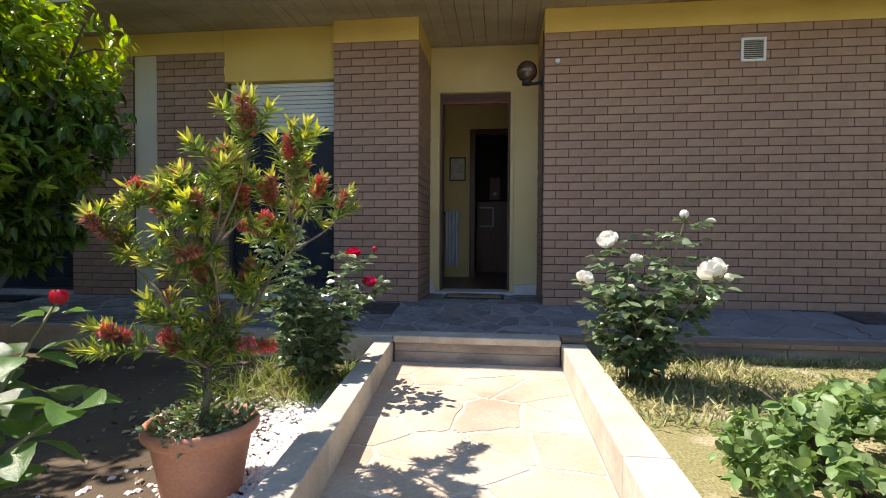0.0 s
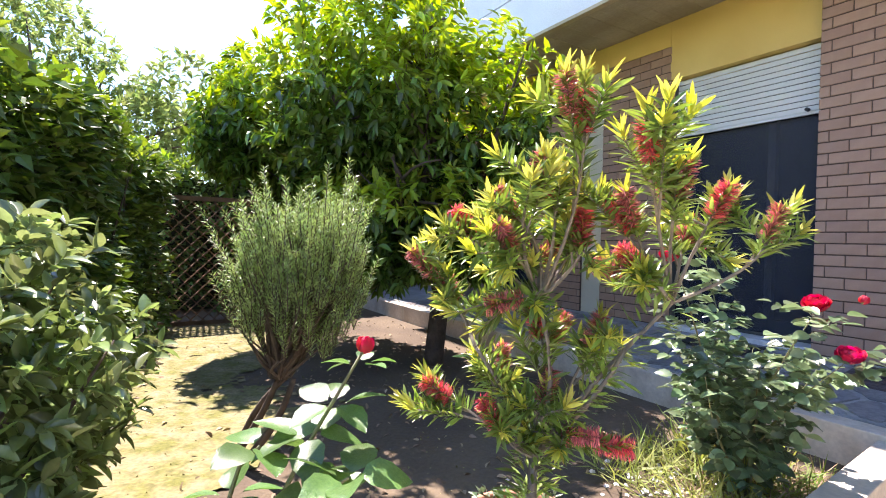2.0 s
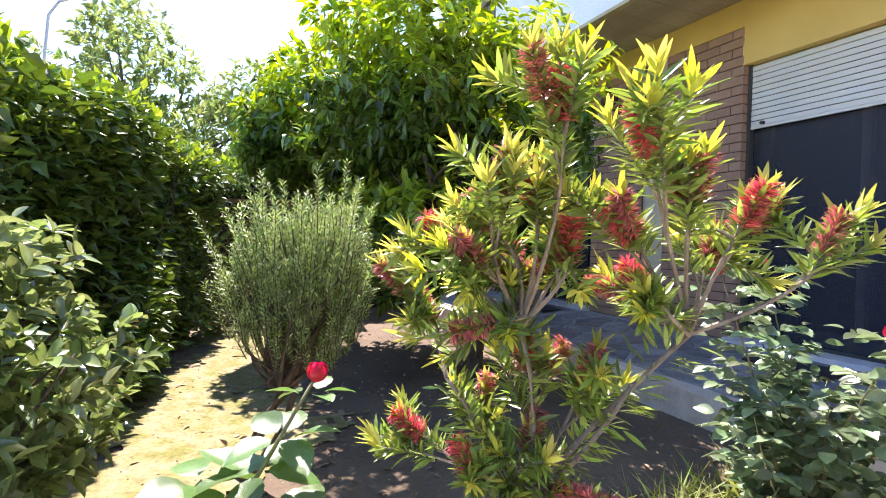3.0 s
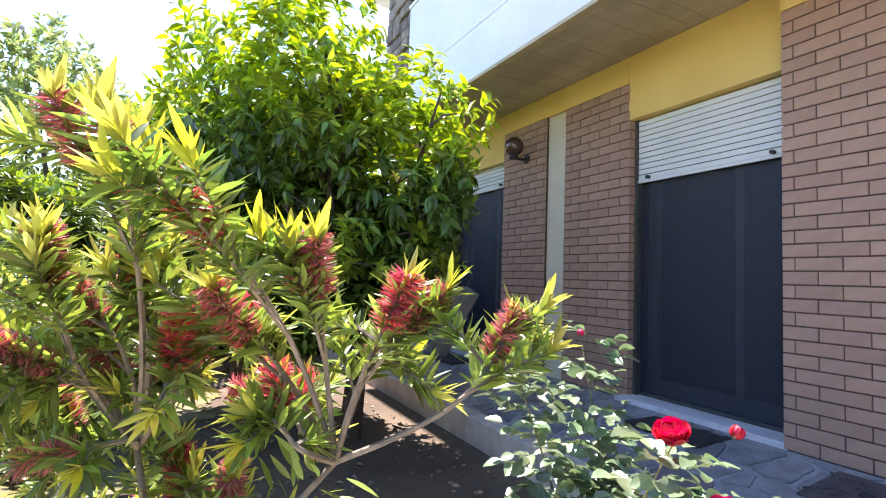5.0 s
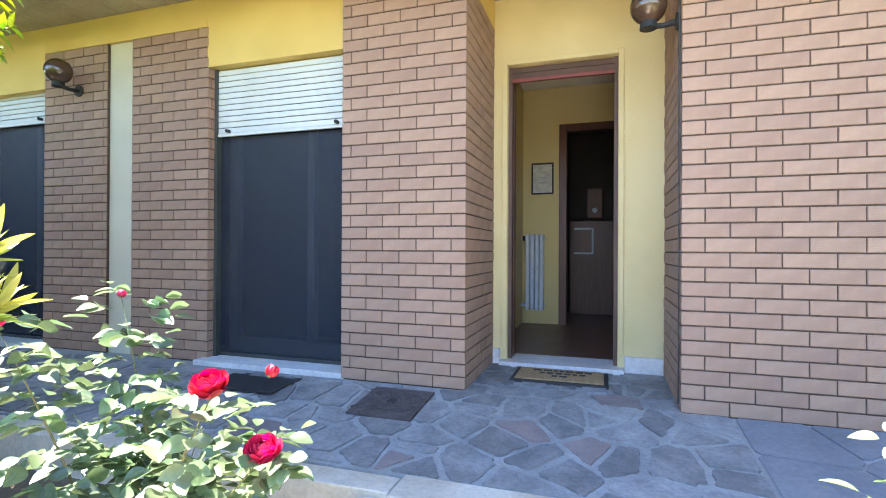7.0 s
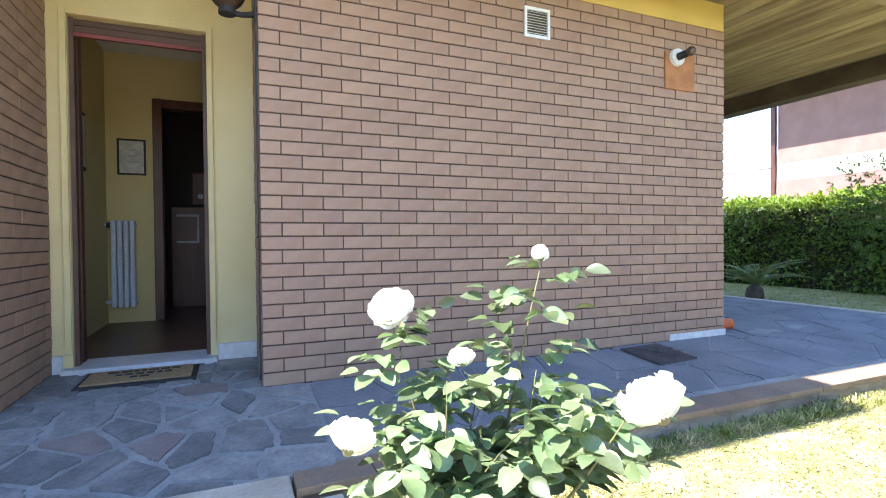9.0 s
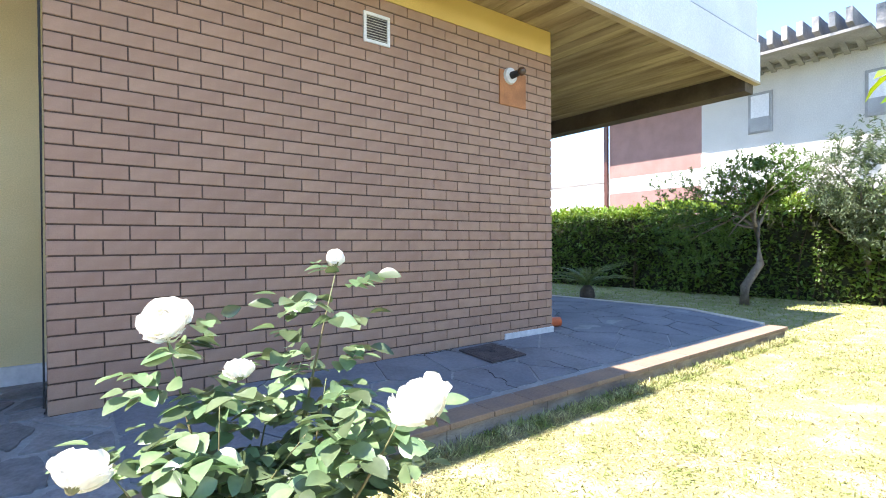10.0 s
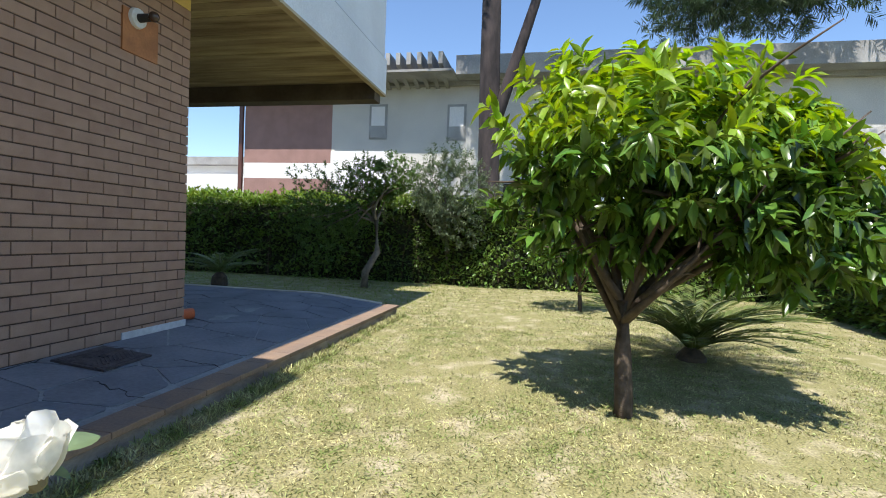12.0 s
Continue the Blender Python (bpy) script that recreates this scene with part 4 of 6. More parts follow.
def bottlebrush(base):
    """A potted bottlebrush: thin forked trunk, narrow leaves in clusters, red and faded flower spikes."""
    t = thing("bottlebrush_shrub", "potted bottlebrush shrub with red and faded flower spikes", "shrub")
    g = random.Random(21)
    bm = bmesh.new()
    b = Vector(base)
    f = b + Vector((0.01, 0.02, 0.22))
    tube(bm, [b, b.lerp(f, 0.5) + Vector((0.012, 0, 0)), f], [0.018, 0.016, 0.015], 8)
    mids = [Vector((-1.36, -3.05, 0.50)), Vector((-1.62, -3.38, 0.48)), Vector((-1.50, -3.25, 0.62)), Vector((-1.30, -2.95, 0.62))]
    for i, q in enumerate(mids):
        tube(bm, limb(f, q, 0.03, 5, i), [0.009, 0.008, 0.007, 0.006, 0.006], 6)
    part("trunk", bm, M["bark_grey"], t, smooth=True)
    ends = [(-1.30, -3.31, 1.16), (-1.18, -3.24, 1.07), (-1.16, -2.70, 0.86), (-1.22, -3.02, 0.98), (-1.36, -3.38, 0.98), (-1.44, -3.28, 0.96), (-1.54, -3.36, 0.90), (-1.66, -3.40, 0.83),
            (-1.78, -3.49, 0.73), (-1.20, -2.88, 0.92), (-1.32, -2.86, 0.82), (-1.56, -3.10, 0.84), (-1.68, -3.24, 0.76), (-1.45, -3.42, 0.80), (-1.74, -3.38, 0.62), (-1.44, -2.98, 0.72), (-1.76, -3.44, 0.34),
            (-1.60, -3.28, 0.88), (-1.30, -3.15, 0.90), (-1.48, -3.14, 0.88), (-1.40, -3.20, 0.80), (-1.56, -3.28, 0.74), (-1.36, -3.04, 0.74), (-1.50, -3.38, 0.62), (-1.60, -3.18, 0.58), (-1.42, -3.10, 0.56), (-1.58, -3.34, 0.28), (-1.46, -3.18, 0.24), (-1.66, -3.25, 0.42), (-1.50, -3.22, 0.36)]
    PL, WL, TP, TW = [], [], [], []
    spikes = []
    bm = bmesh.new()
    for i, e in enumerate(ends):
        e = Vector(e)
        s = min(mids, key=lambda q: (q - e).length) if e.z > 0.6 else f
        pts = limb(s, e, 0.05, 8, i)
        tube(bm, pts, [0.005 * (1 - 0.7 * k / 7) + 0.001 for k in range(8)], 5)
        twigs = [(pts[4], e)]
        for j in range(4):
            o = pts[3 + j % 4]
            q = e + Vector((g.uniform(-1, 1), g.uniform(-1, 1), g.uniform(-0.9, 0.25))) * 0.10
            tube(bm, [o, o.lerp(q, 0.5) + Vector((0, 0, 0.01)), q], [0.004, 0.003, 0.002], 4)
            twigs.append((o.lerp(q, 0.3), q))
        for k2, (o, q) in enumerate(twigs):
            d = ((q - o).normalized() + Vector((0, 0, 0.45))).normalized()
            ln = (q - o).length
            n = int(24 + 200 * ln)
            for k in range(n):
                u = (k + g.random()) / n
                rad = Matrix.Rotation(k * 2.4 + g.uniform(-0.5, 0.5), 3, d) @ d.orthogonal().normalized()
                PL.append(tuple(o.lerp(q, u))), WL.append(tuple(rad * g.uniform(0.6, 1.1) + d * g.uniform(0.3, 0.9)))
            for k in range(10):
                rad = Matrix.Rotation(k * 2.4, 3, d) @ d.orthogonal().normalized()
                TP.append(tuple(q + d * (0.03 * k / 10 - 0.01))), TW.append(tuple(rad * g.uniform(0.3, 0.75) + d * 1.0))
            if k2 == 0 or (k2 == 2 and i % 3 == 0):
                spikes.append((o.lerp(q, 0.5), (q - o).normalized(), len(spikes)))
    for q in mids:
        d = (q - f).normalized()
        for k in range(120):
            u = g.random()
            rad = Matrix.Rotation(g.uniform(0, 6.28), 3, d) @ d.orthogonal().normalized()
            PL.append(tuple(f.lerp(q, u) + rad * g.uniform(0, 0.05))), WL.append(tuple(rad + d * g.uniform(0.2, 0.9)))
    for k in range(170):
        u = g.random()
        a = g.uniform(0, 6.28)
        PL.append(tuple(b.lerp(f, u) + Vector((math.cos(a), math.sin(a), 0)) * g.uniform(0, 0.07))), WL.append((math.cos(a), math.sin(a), g.uniform(-0.1, 1.0)))
    part("twigwork", bm, M["bark_grey"], t)
    tagged(leaves("foliage", PL, WL, 0.056 * rng.uniform(0.6, 1.25, len(PL)), M["callis"], t, 0.18, 0.1, 0.03, fine=2), kind="stuff")
    tagged(leaves("young_foliage", TP, TW, 0.058 * rng.uniform(0.6, 1.2, len(TP)), M["callis_tip"], t, 0.19, 0.05, 0.03, "yellow-green young shoots", fine=2), kind="stuff")
    for p, d, i in spikes:
        P, W = [], []
        for k in range(420):
            q = p + d * (g.random() * 0.1)
            w = Matrix.Rotation(g.uniform(0, 6.28), 3, d) @ d.orthogonal().normalized() + d * g.uniform(-0.1, 0.3)
            P.append(tuple(q)), W.append(tuple(w))
        red = i % 5 in (0, 2)
        leaves("flower_spike", P, W, 0.036 if red else 0.032, M["brush"] if red else M["brush_old"], t, 0.12, 0.0, 0.0, "red flower spike" if red else "faded brown flower spike")
    return t


def turned(axis, angle):
    return Matrix.Rotation(angle, 3, axis)


def flower_pot(centre, rim_z, r, h):
    t = thing("flower_pot", "large terracotta flower pot with rolled rim", "plant pot")
    x, y = centre
    bm = bmesh.new()
    lathe(bm, [(0.001, -h), (r * 0.66, -h), (r * 0.68, -h + 0.02), (r * 0.86, -0.075), (r * 0.87, -0.065), (r * 0.875, -0.06), (r * 0.93, -0.055), (r, -0.04), (r * 1.01, -0.02), (r * 0.99, -0.004), (r * 0.95, 0.0), (r * 0.90, -0.006), (r * 0.87, -0.05), (r * 0.8, -0.1)], (x, y, rim_z), 48)
    part("body", bm, M["terracotta"], t, smooth=True)
    bm = bmesh.new()
    bmesh.ops.create_circle(bm, cap_ends=True, segments=32, radius=r * 0.885, matrix=Matrix.Translation((x, y, rim_z - 0.045)))
    part("potting_soil", bm, M["soil"], t, "dark potting soil")
    a = np.random.default_rng(4)
    n = 420
    ang, rad = a.uniform(0, 6.28, n), r * 0.93 * np.sqrt(a.random(n))
    p = np.stack([x + rad * np.cos(ang), y + rad * np.sin(ang), rim_z - 0.04 + 0.06 * a.random(n)], 1)
    w = np.stack([np.cos(ang), np.sin(ang), a.uniform(0, 1.4, n)], 1) + a.normal(0, 0.5, (n, 3))
    tagged(leaves("ground_cover", p, w, 0.035, M["rose_leaf"], t, 0.55, 0.2, 0.1, "small leafy weeds"), kind="stuff")
    return t


def rosemary(name, base, fork, centre, radii, n, label, seed):
    """A rosemary: bare crooked stem that leans, forked twigs, and a head of upright wands set with short needles."""
    t = thing(name, label, "shrub")
    g = random.Random(seed)
    b, f, c = Vector(base), Vector(fork), Vector(centre)
    bm = bmesh.new()
    for k, o in enumerate(((0, 0), (0.05, 0.03), (-0.04, 0.05))):
        tube(bm, limb(b + Vector((o[0], o[1], -0.03)), f + Vector((o[0] * 1.5, o[1] * 1.5, 0)), 0.06, 7, seed + k), [0.022, 0.02, 0.018, 0.016, 0.015, 0.014, 0.013], 7)
    part("trunk", bm, M["bark"], t, smooth=True)
    bm = bmesh.new()
    P, W = [], []
    for i in range(n):
        a = g.uniform(0, 6.28)
        q = math.sqrt(g.random())
        lump = 1 + 0.16 * math.sin(3 * a + 0.7) + 0.1 * math.sin(7 * a)
        x, y = radii[0] * q * lump * math.cos(a), radii[1] * q * lump * math.sin(a)
        room = (1 - q ** 4) ** 0.5
        z = radii[2] * (-room * 1.0 + 1.7 * room * g.random() ** 0.8)
        p0 = c + Vector((x, y, z))
        out = Vector((x / radii[0], y / radii[1], 0))
        d = (out * 0.3 + Vector((g.uniform(-0.25, 0.25), g.uniform(-0.25, 0.25), 1.0))).normalized()
        L = g.uniform(0.09, 0.17) * (1.9 if g.random() < 0.16 else 1.0)
        if i % 7 == 0:
            tube(bm, limb(f + Vector((g.uniform(-0.04, 0.04), g.uniform(-0.04, 0.04), 0)), p0, 0.05, 6, i), [0.011, 0.009, 0.008, 0.006, 0.005, 0.003], 5)
        tube(bm, [p0, p0 + d * L], [0.0025, 0.0012], 4)
        m = int(230 * L) + 8
        for k in range(m):
            u = k / m
            w = turned(d, k * 2.4) @ d.orthogonal().normalized() + d * 0.9
            P.append(tuple(p0 + d * (L * u))), W.append(tuple(w))
    part("twigwork", bm, M["bark"], t)
    tagged(leaves("foliage", P, W, 0.026 * rng.uniform(0.7, 1.3, len(P)), M["rosemary"], t, 0.22, 0.1, 0.03), kind="stuff")
    return t


def round_shrub(name, centre, radii, tips, per, leaf, material, label, seed, base_z, width=0.42):
    t = thing(name, label, "shrub")
    bm = bmesh.new()
    g = random.Random(seed)
    for i in range(14):
        a = g.uniform(0, 6.28)
        tube(bm, limb((centre[0] + g.uniform(-0.1, 0.1), centre[1] + g.uniform(-0.1, 0.1), base_z - 0.03), (centre[0] + radii[0] * 0.8 * math.cos(a), centre[1] + radii[1] * 0.8 * math.sin(a), centre[2] + radii[2] * g.uniform(-0.6, 0.7)), 0.1, 6, i), [0.018, 0.015, 0.012, 0.009, 0.006, 0.003], 6)
    tagged(part("stemwork", bm, M["bark"], t, smooth=True), kind="stuff")
    tp, tw = blob_tips(centre, radii, tips, 0.6, 0.3, seed)
    ok = tp[:, 2] > base_z + 0.05
    p, w = rosettes(tp[ok], tw[ok], per, 0.8, seed + 1, 0.08)
    tagged(leaves("foliage", p, w, leaf * rng.uniform(0.7, 1.15, len(p)), material, t, width, 0.15, 0.1, fine=2), kind="stuff")
    return t


def cycad(name, base, r, n, label, seed):
    t = thing(name, label, "cycad")
    g = random.Random(seed)
    bm = bmesh.new()
    lathe(bm, [(0.12, -0.1), (0.15, 0.05), (0.13, 0.18), (0.06, 0.26), (0.001, 0.27)], base, 14)
    part("trunk", bm, M["bark"], t)
    for i in range(n):
        a = i * 2.4 + g.uniform(-0.1, 0.1)
        el = g.uniform(0.6, 1.45)
        P, W = [], []
        d = Vector((math.cos(a), math.sin(a), 0))
        pts = []
        L = r * g.uniform(0.85, 1.1)
        for k in range(24):
            u = k / 23
            pts.append(Vector(base) + Vector((0, 0, 0.22)) + d * (L * u * math.cos(el * (1 - 0.6 * u))) + Vector((0, 0, L * (u * math.sin(el) - 0.42 * u * u))))
        side = d.cross(Vector((0, 0, 1)))
        bm = bmesh.new()
        tube(bm, pts[::4] + [pts[-1]], [0.009, 0.008, 0.007, 0.006, 0.005, 0.003, 0.002], 4)
        rib = part("frond", bm, M["cycas"], t)
        for k in range(3, 24):
            for s in (-1, 1):
                for h in (0, 0.5):
                    p = pts[k].lerp(pts[min(k + 1, 23)], h)
                    P.append(tuple(p)), W.append(tuple(side * s + (pts[min(k + 1, 23)] - pts[k - 1]).normalized() * 0.8 + Vector((0, 0, 0.25))))
        tagged(leaves("foliage", P, W, 0.14 * r, M["cycas"], rib, 0.11, 0.05, 0.02), kind="stuff")
    return t


def broad_tree(name, base, trunk_pts, trunk_r, crowns, tips, per, leaf, material, label, seed, bark="bark_grey", width=0.4, cat="tree"):
    t = thing(name, label, cat)
    bm = bmesh.new()
    tube(bm, trunk_pts, [trunk_r * (1.15 - 0.6 * i / (len(trunk_pts) - 1)) for i in range(len(trunk_pts))], 12)
    part("trunk", bm, M[bark], t, smooth=True)
    bm = bmesh.new()
    g = random.Random(seed)
    P, W = [], []
    for i, (c, r) in enumerate(crowns):
        for j in range(7):
            e = Vector(c) + Vector((g.uniform(-1, 1) * r[0], g.uniform(-1, 1) * r[1], g.uniform(-0.6, 0.9) * r[2])) * 0.75
            tube(bm, limb(trunk_pts[-1 - j % 2], e, 0.15, 6, seed + j), [trunk_r * 0.4 * (1 - 0.85 * k / 5) for k in range(6)], 6)
        tp, tw = blob_tips(c, r, tips, 0.35, 0.4, seed + i)
        p, w = rosettes(tp, tw, per, 0.75, seed + i, leaf * 1.5)
        P.append(p), W.append(w)
    part("limbwork", bm, M[bark], t, smooth=True)
    p, w = np.concatenate(P), np.concatenate(W)
    tagged(leaves("crown", p, w, leaf * rng.uniform(0.7, 1.2, len(p)), M[material], t, width, 0.15, 0.1), kind="stuff")
    return t


# left garden
flower_pot((-1.53, -3.26), -0.02, 0.205, 0.30)
bottlebrush((-1.53, -3.26, -0.05))
rose_bush("rose_bush", (-1.62, -1.95, BED_Z), [((-1.29, -2.10, 0.55), 0.012), ((-1.22, -2.0, 0.38), 0.011), ((-1.74, -2.28, 0.72), 0.009), ((-1.856, -1.872, 0.745), 0.010), ((-1.9, -2.0, 0.35), 0.010), ((-1.6, -2.2, 0.34), 0.010), ((-1.85, -1.75, 0.34), 0.010), ((-1.38, -1.8, 0.32), 0.010), ((-1.55, -2.35, 0.28), 0.010), ((-1.45, -2.15, 0.33), 0.010), ((-1.7, -1.7, 0.3), 0.010)],
          [((-1.289, -2.11, 0.587), 0.038, "petal_red", "open red rose"), ((-1.22, -2.0, 0.40), 0.038, "petal_pink", "open crimson-pink rose"), ((-1.75, -2.30, 0.745), 0.034, "petal_red", "open red rose on a tall stem"), ((-1.18, -2.02, 0.60), 0.015, "petal_red", "red rosebud"), ((-1.856, -1.872, 0.757), 0.012, "petal_pink", "small rosebud on the tallest cane")],
          0.064, "rose bush with red and pink blooms beside the kerb", 31, 0.016)
rosemary("rosemary_shrub", (-3.02, -3.83, BED_Z), (-2.80, -3.64, 0.14), (-2.68, -3.56, 0.58), (0.25, 0.26, 0.38), 680, "grey-green rosemary shrub on a bare leaning stem", 5)
round_shrub("laurel_shrub", (-2.3, -4.78, 0.25), (0.68, 0.66, 0.68), 900, 9, 0.082, M["laurel"], "dense glossy green shrub beside the path", 8, BED_Z)
citrus_tree("citrus_tree", (-4.25, -1.95, BED_Z), 3, 0.85, [((-4.1, -1.82, 1.72), (0.95, 0.88, 0.95)), ((-4.45, -2.55, 2.05), (1.05, 0.85, 1.15)), ((-4.35, -2.2, 0.95), (1.0, 0.95, 0.75))], "large citrus tree shading the bed", 900, 0.115, 41, 0.08, 0.5, 0.35)
citrus_tree("citrus_tree", (-6.0, -2.6, BED_Z), 3, 0.9, [((-5.9, -3.2, 1.9), (0.85, 0.72, 0.72)), ((-5.7, -2.4, 1.75), (0.9, 0.9, 0.95))], "dark citrus tree behind the rosemary", 700, 0.12, 47, 0.07, 0.4, 0.4)
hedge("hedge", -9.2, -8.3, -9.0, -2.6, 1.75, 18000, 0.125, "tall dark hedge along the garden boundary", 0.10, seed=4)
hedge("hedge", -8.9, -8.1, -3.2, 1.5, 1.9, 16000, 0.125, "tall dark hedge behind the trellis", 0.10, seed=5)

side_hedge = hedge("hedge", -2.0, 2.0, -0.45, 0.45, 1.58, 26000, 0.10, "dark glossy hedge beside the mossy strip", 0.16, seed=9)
side_hedge.matrix_world = pose(-5.0, -4.83, 0, 0, 0, -11)

# right garden
rose_bush("rose_bush", (0.42, -1.85, LAWN_Z), [((0.688, -1.871, 0.78), 0.011), ((0.66, -2.26, 0.47), 0.011), ((0.27, -1.73, 0.63), 0.010), ((0.13, -2.05, 0.41), 0.010), ((0.35, -1.95, 0.50), 0.010), ((0.55, -1.75, 0.45), 0.010), ((0.5, -2.1, 0.42), 0.010), ((0.75, -2.0, 0.40), 0.010), ((0.3, -2.1, 0.33), 0.010), ((0.62, -1.95, 0.5), 0.010), ((0.22, -1.85, 0.36), 0.010), ((0.45, -2.2, 0.3), 0.010)],
          [((0.681, -2.29, 0.52), 0.062, "petal_white", "large open white rose"), ((0.267, -1.728, 0.672), 0.056, "petal_white", "large open white rose"), ((0.084, -2.057, 0.45), 0.046, "petal_white", "open white rose"), ((0.688, -1.871, 0.82), 0.024, "petal_white", "white rosebud on the tallest cane"), ((0.40, -1.93, 0.56), 0.03, "petal_white", "half-open white rose"), ((0.85, -2.1, 0.46), 0.022, "petal_white", "white rosebud")],
          0.070, "white rose bush beside the path", 61, 0.018)
round_shrub("hydrangea", (0.94, -3.20, -0.10), (0.54, 0.50, 0.28), 700, 7, 0.058, M["herb"], "low leafy hydrangea beside the path", 12, LAWN_Z, 0.62)
citrus_tree("orange_tree", (3.36, -3.55, LAWN_Z), 2, 0.72, [((3.5, -3.66, 1.42), (0.92, 0.98, 0.72)), ((3.55, -4.35, 1.30), (0.8, 0.78, 0.66))], "small orange tree on the lawn", 540, 0.14, 53, 0.052, 0.42, 0.3)
citrus_tree("orange_tree", (8.0, -3.6, LAWN_Z), 2, 0.5, [((8.0, -3.5, 0.95), (0.75, 0.8, 0.6))], "young orange tree near the hedge", 170, 0.13, 57, 0.03, 0.5, 0.4)
cycad("cycad", (5.15, -4.42, LAWN_Z - 0.14), 1.0, 42, "spiky green cycad on the lawn", 3)
cycad("cycad", (8.4, 2.9, LAWN_Z), 0.8, 20, "shaded cycad by the hedge", 4)
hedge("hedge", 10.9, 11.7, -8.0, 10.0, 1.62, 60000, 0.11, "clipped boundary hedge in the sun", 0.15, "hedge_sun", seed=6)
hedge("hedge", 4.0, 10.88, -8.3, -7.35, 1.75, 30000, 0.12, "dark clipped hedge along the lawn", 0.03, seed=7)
broad_tree("dark_tree", (9.5, 0.45, LAWN_Z), [(9.5, 0.45, LAWN_Z - 0.05), (9.45, 0.42, 0.1), (9.5, 0.2, 0.5), (9.5, 0.25, 1.1), (9.5, 0.2, 1.5)], 0.075, [((9.6, 1.15, 1.35), (0.8, 1.15, 1.0)), ((9.5, 0.1, 1.85), (0.6, 0.7, 0.6))], 640, 12, 0.07, "hedge", "slender dark-leaved tree by the hedge", 71, width=0.34)
broad_tree("olive_tree", (11.2, -0.9, LAWN_Z), [(11.2, -0.9, LAWN_Z - 0.05), (11.15, -0.9, 0.4), (11.0, -0.85, 0.9), (10.8, -0.9, 1.3)], 0.07, [((10.6, -0.95, 1.7), (0.65, 1.0, 1.05))], 900, 12, 0.09, "olive", "silvery olive tree in the hedge", 73, width=0.24)


# ---- far things ----
def pine(name, base, top, lean, r, crown, seed, second=None):
    t = thing(name, "tall umbrella pine with fissured bark", "tree")
    bm = bmesh.new()
    pts = [Vector(base).lerp(Vector(top), i / 6) + Vector(lean) * math.sin(math.pi * i / 6) for i in range(7)]
    tube(bm, pts, [r * (1.1 - 0.35 * i / 6) for i in range(7)], 14)
    if second:
        s = pts[2]
        tube(bm, limb(s, second, 0.2, 6, seed), [r * 0.62, r * 0.58, r * 0.55, r * 0.5, r * 0.45, r * 0.4], 12)
    part("trunk", bm, M["pine_bark"], t, smooth=True)
    tp, tw = blob_tips(crown[0], crown[1], 900, 0.2, 0.45, seed)
    p, w = rosettes(tp, tw, 34, 0.8, seed, 0.5)
    tagged(leaves("crown", p, w, 0.36, M["needles"], t, 0.10, 0.05, 0.0), kind="stuff")
    return t


pine("pine_tree", (14.0, -1.55, -0.4), (14.0, -1.35, 11.5), (0.0, 0.1, 0), 0.30, ((14.6, -2.0, 13.5), (4.0, 4.0, 1.4)), 81, (14.0, -2.7, 7.9))
pine("pine_tree", (19.0, -16.5, -0.4), (18.6, -14.0, 8.0), (0.2, 0.0, 0), 0.3, ((18.0, -9.6, 9.6), (4.2, 5.4, 1.7)), 83)
broad_tree("far_tree", (-16, -6, 0), [(-16, -6, -0.4), (-16, -6, 1.2), (-16, -6.1, 2.2)], 0.2, [((-16, -6.3, 4.6), (2.0, 2.2, 2.4)), ((-15.5, -3.6, 3.5), (1.8, 1.8, 1.9))], 330, 11, 0.26, "far_leaf", "pale green tree beyond the hedge", 91, "bark")
broad_tree("far_tree", (-17, -10, 0), [(-17, -10, -0.4), (-17, -10, 1.2), (-17, -10.1, 2.4)], 0.2, [((-17, -10.3, 3.6), (2.4, 2.2, 2.2))], 330, 11, 0.26, "far_leaf", "pale green tree beyond the hedge", 93, "bark")


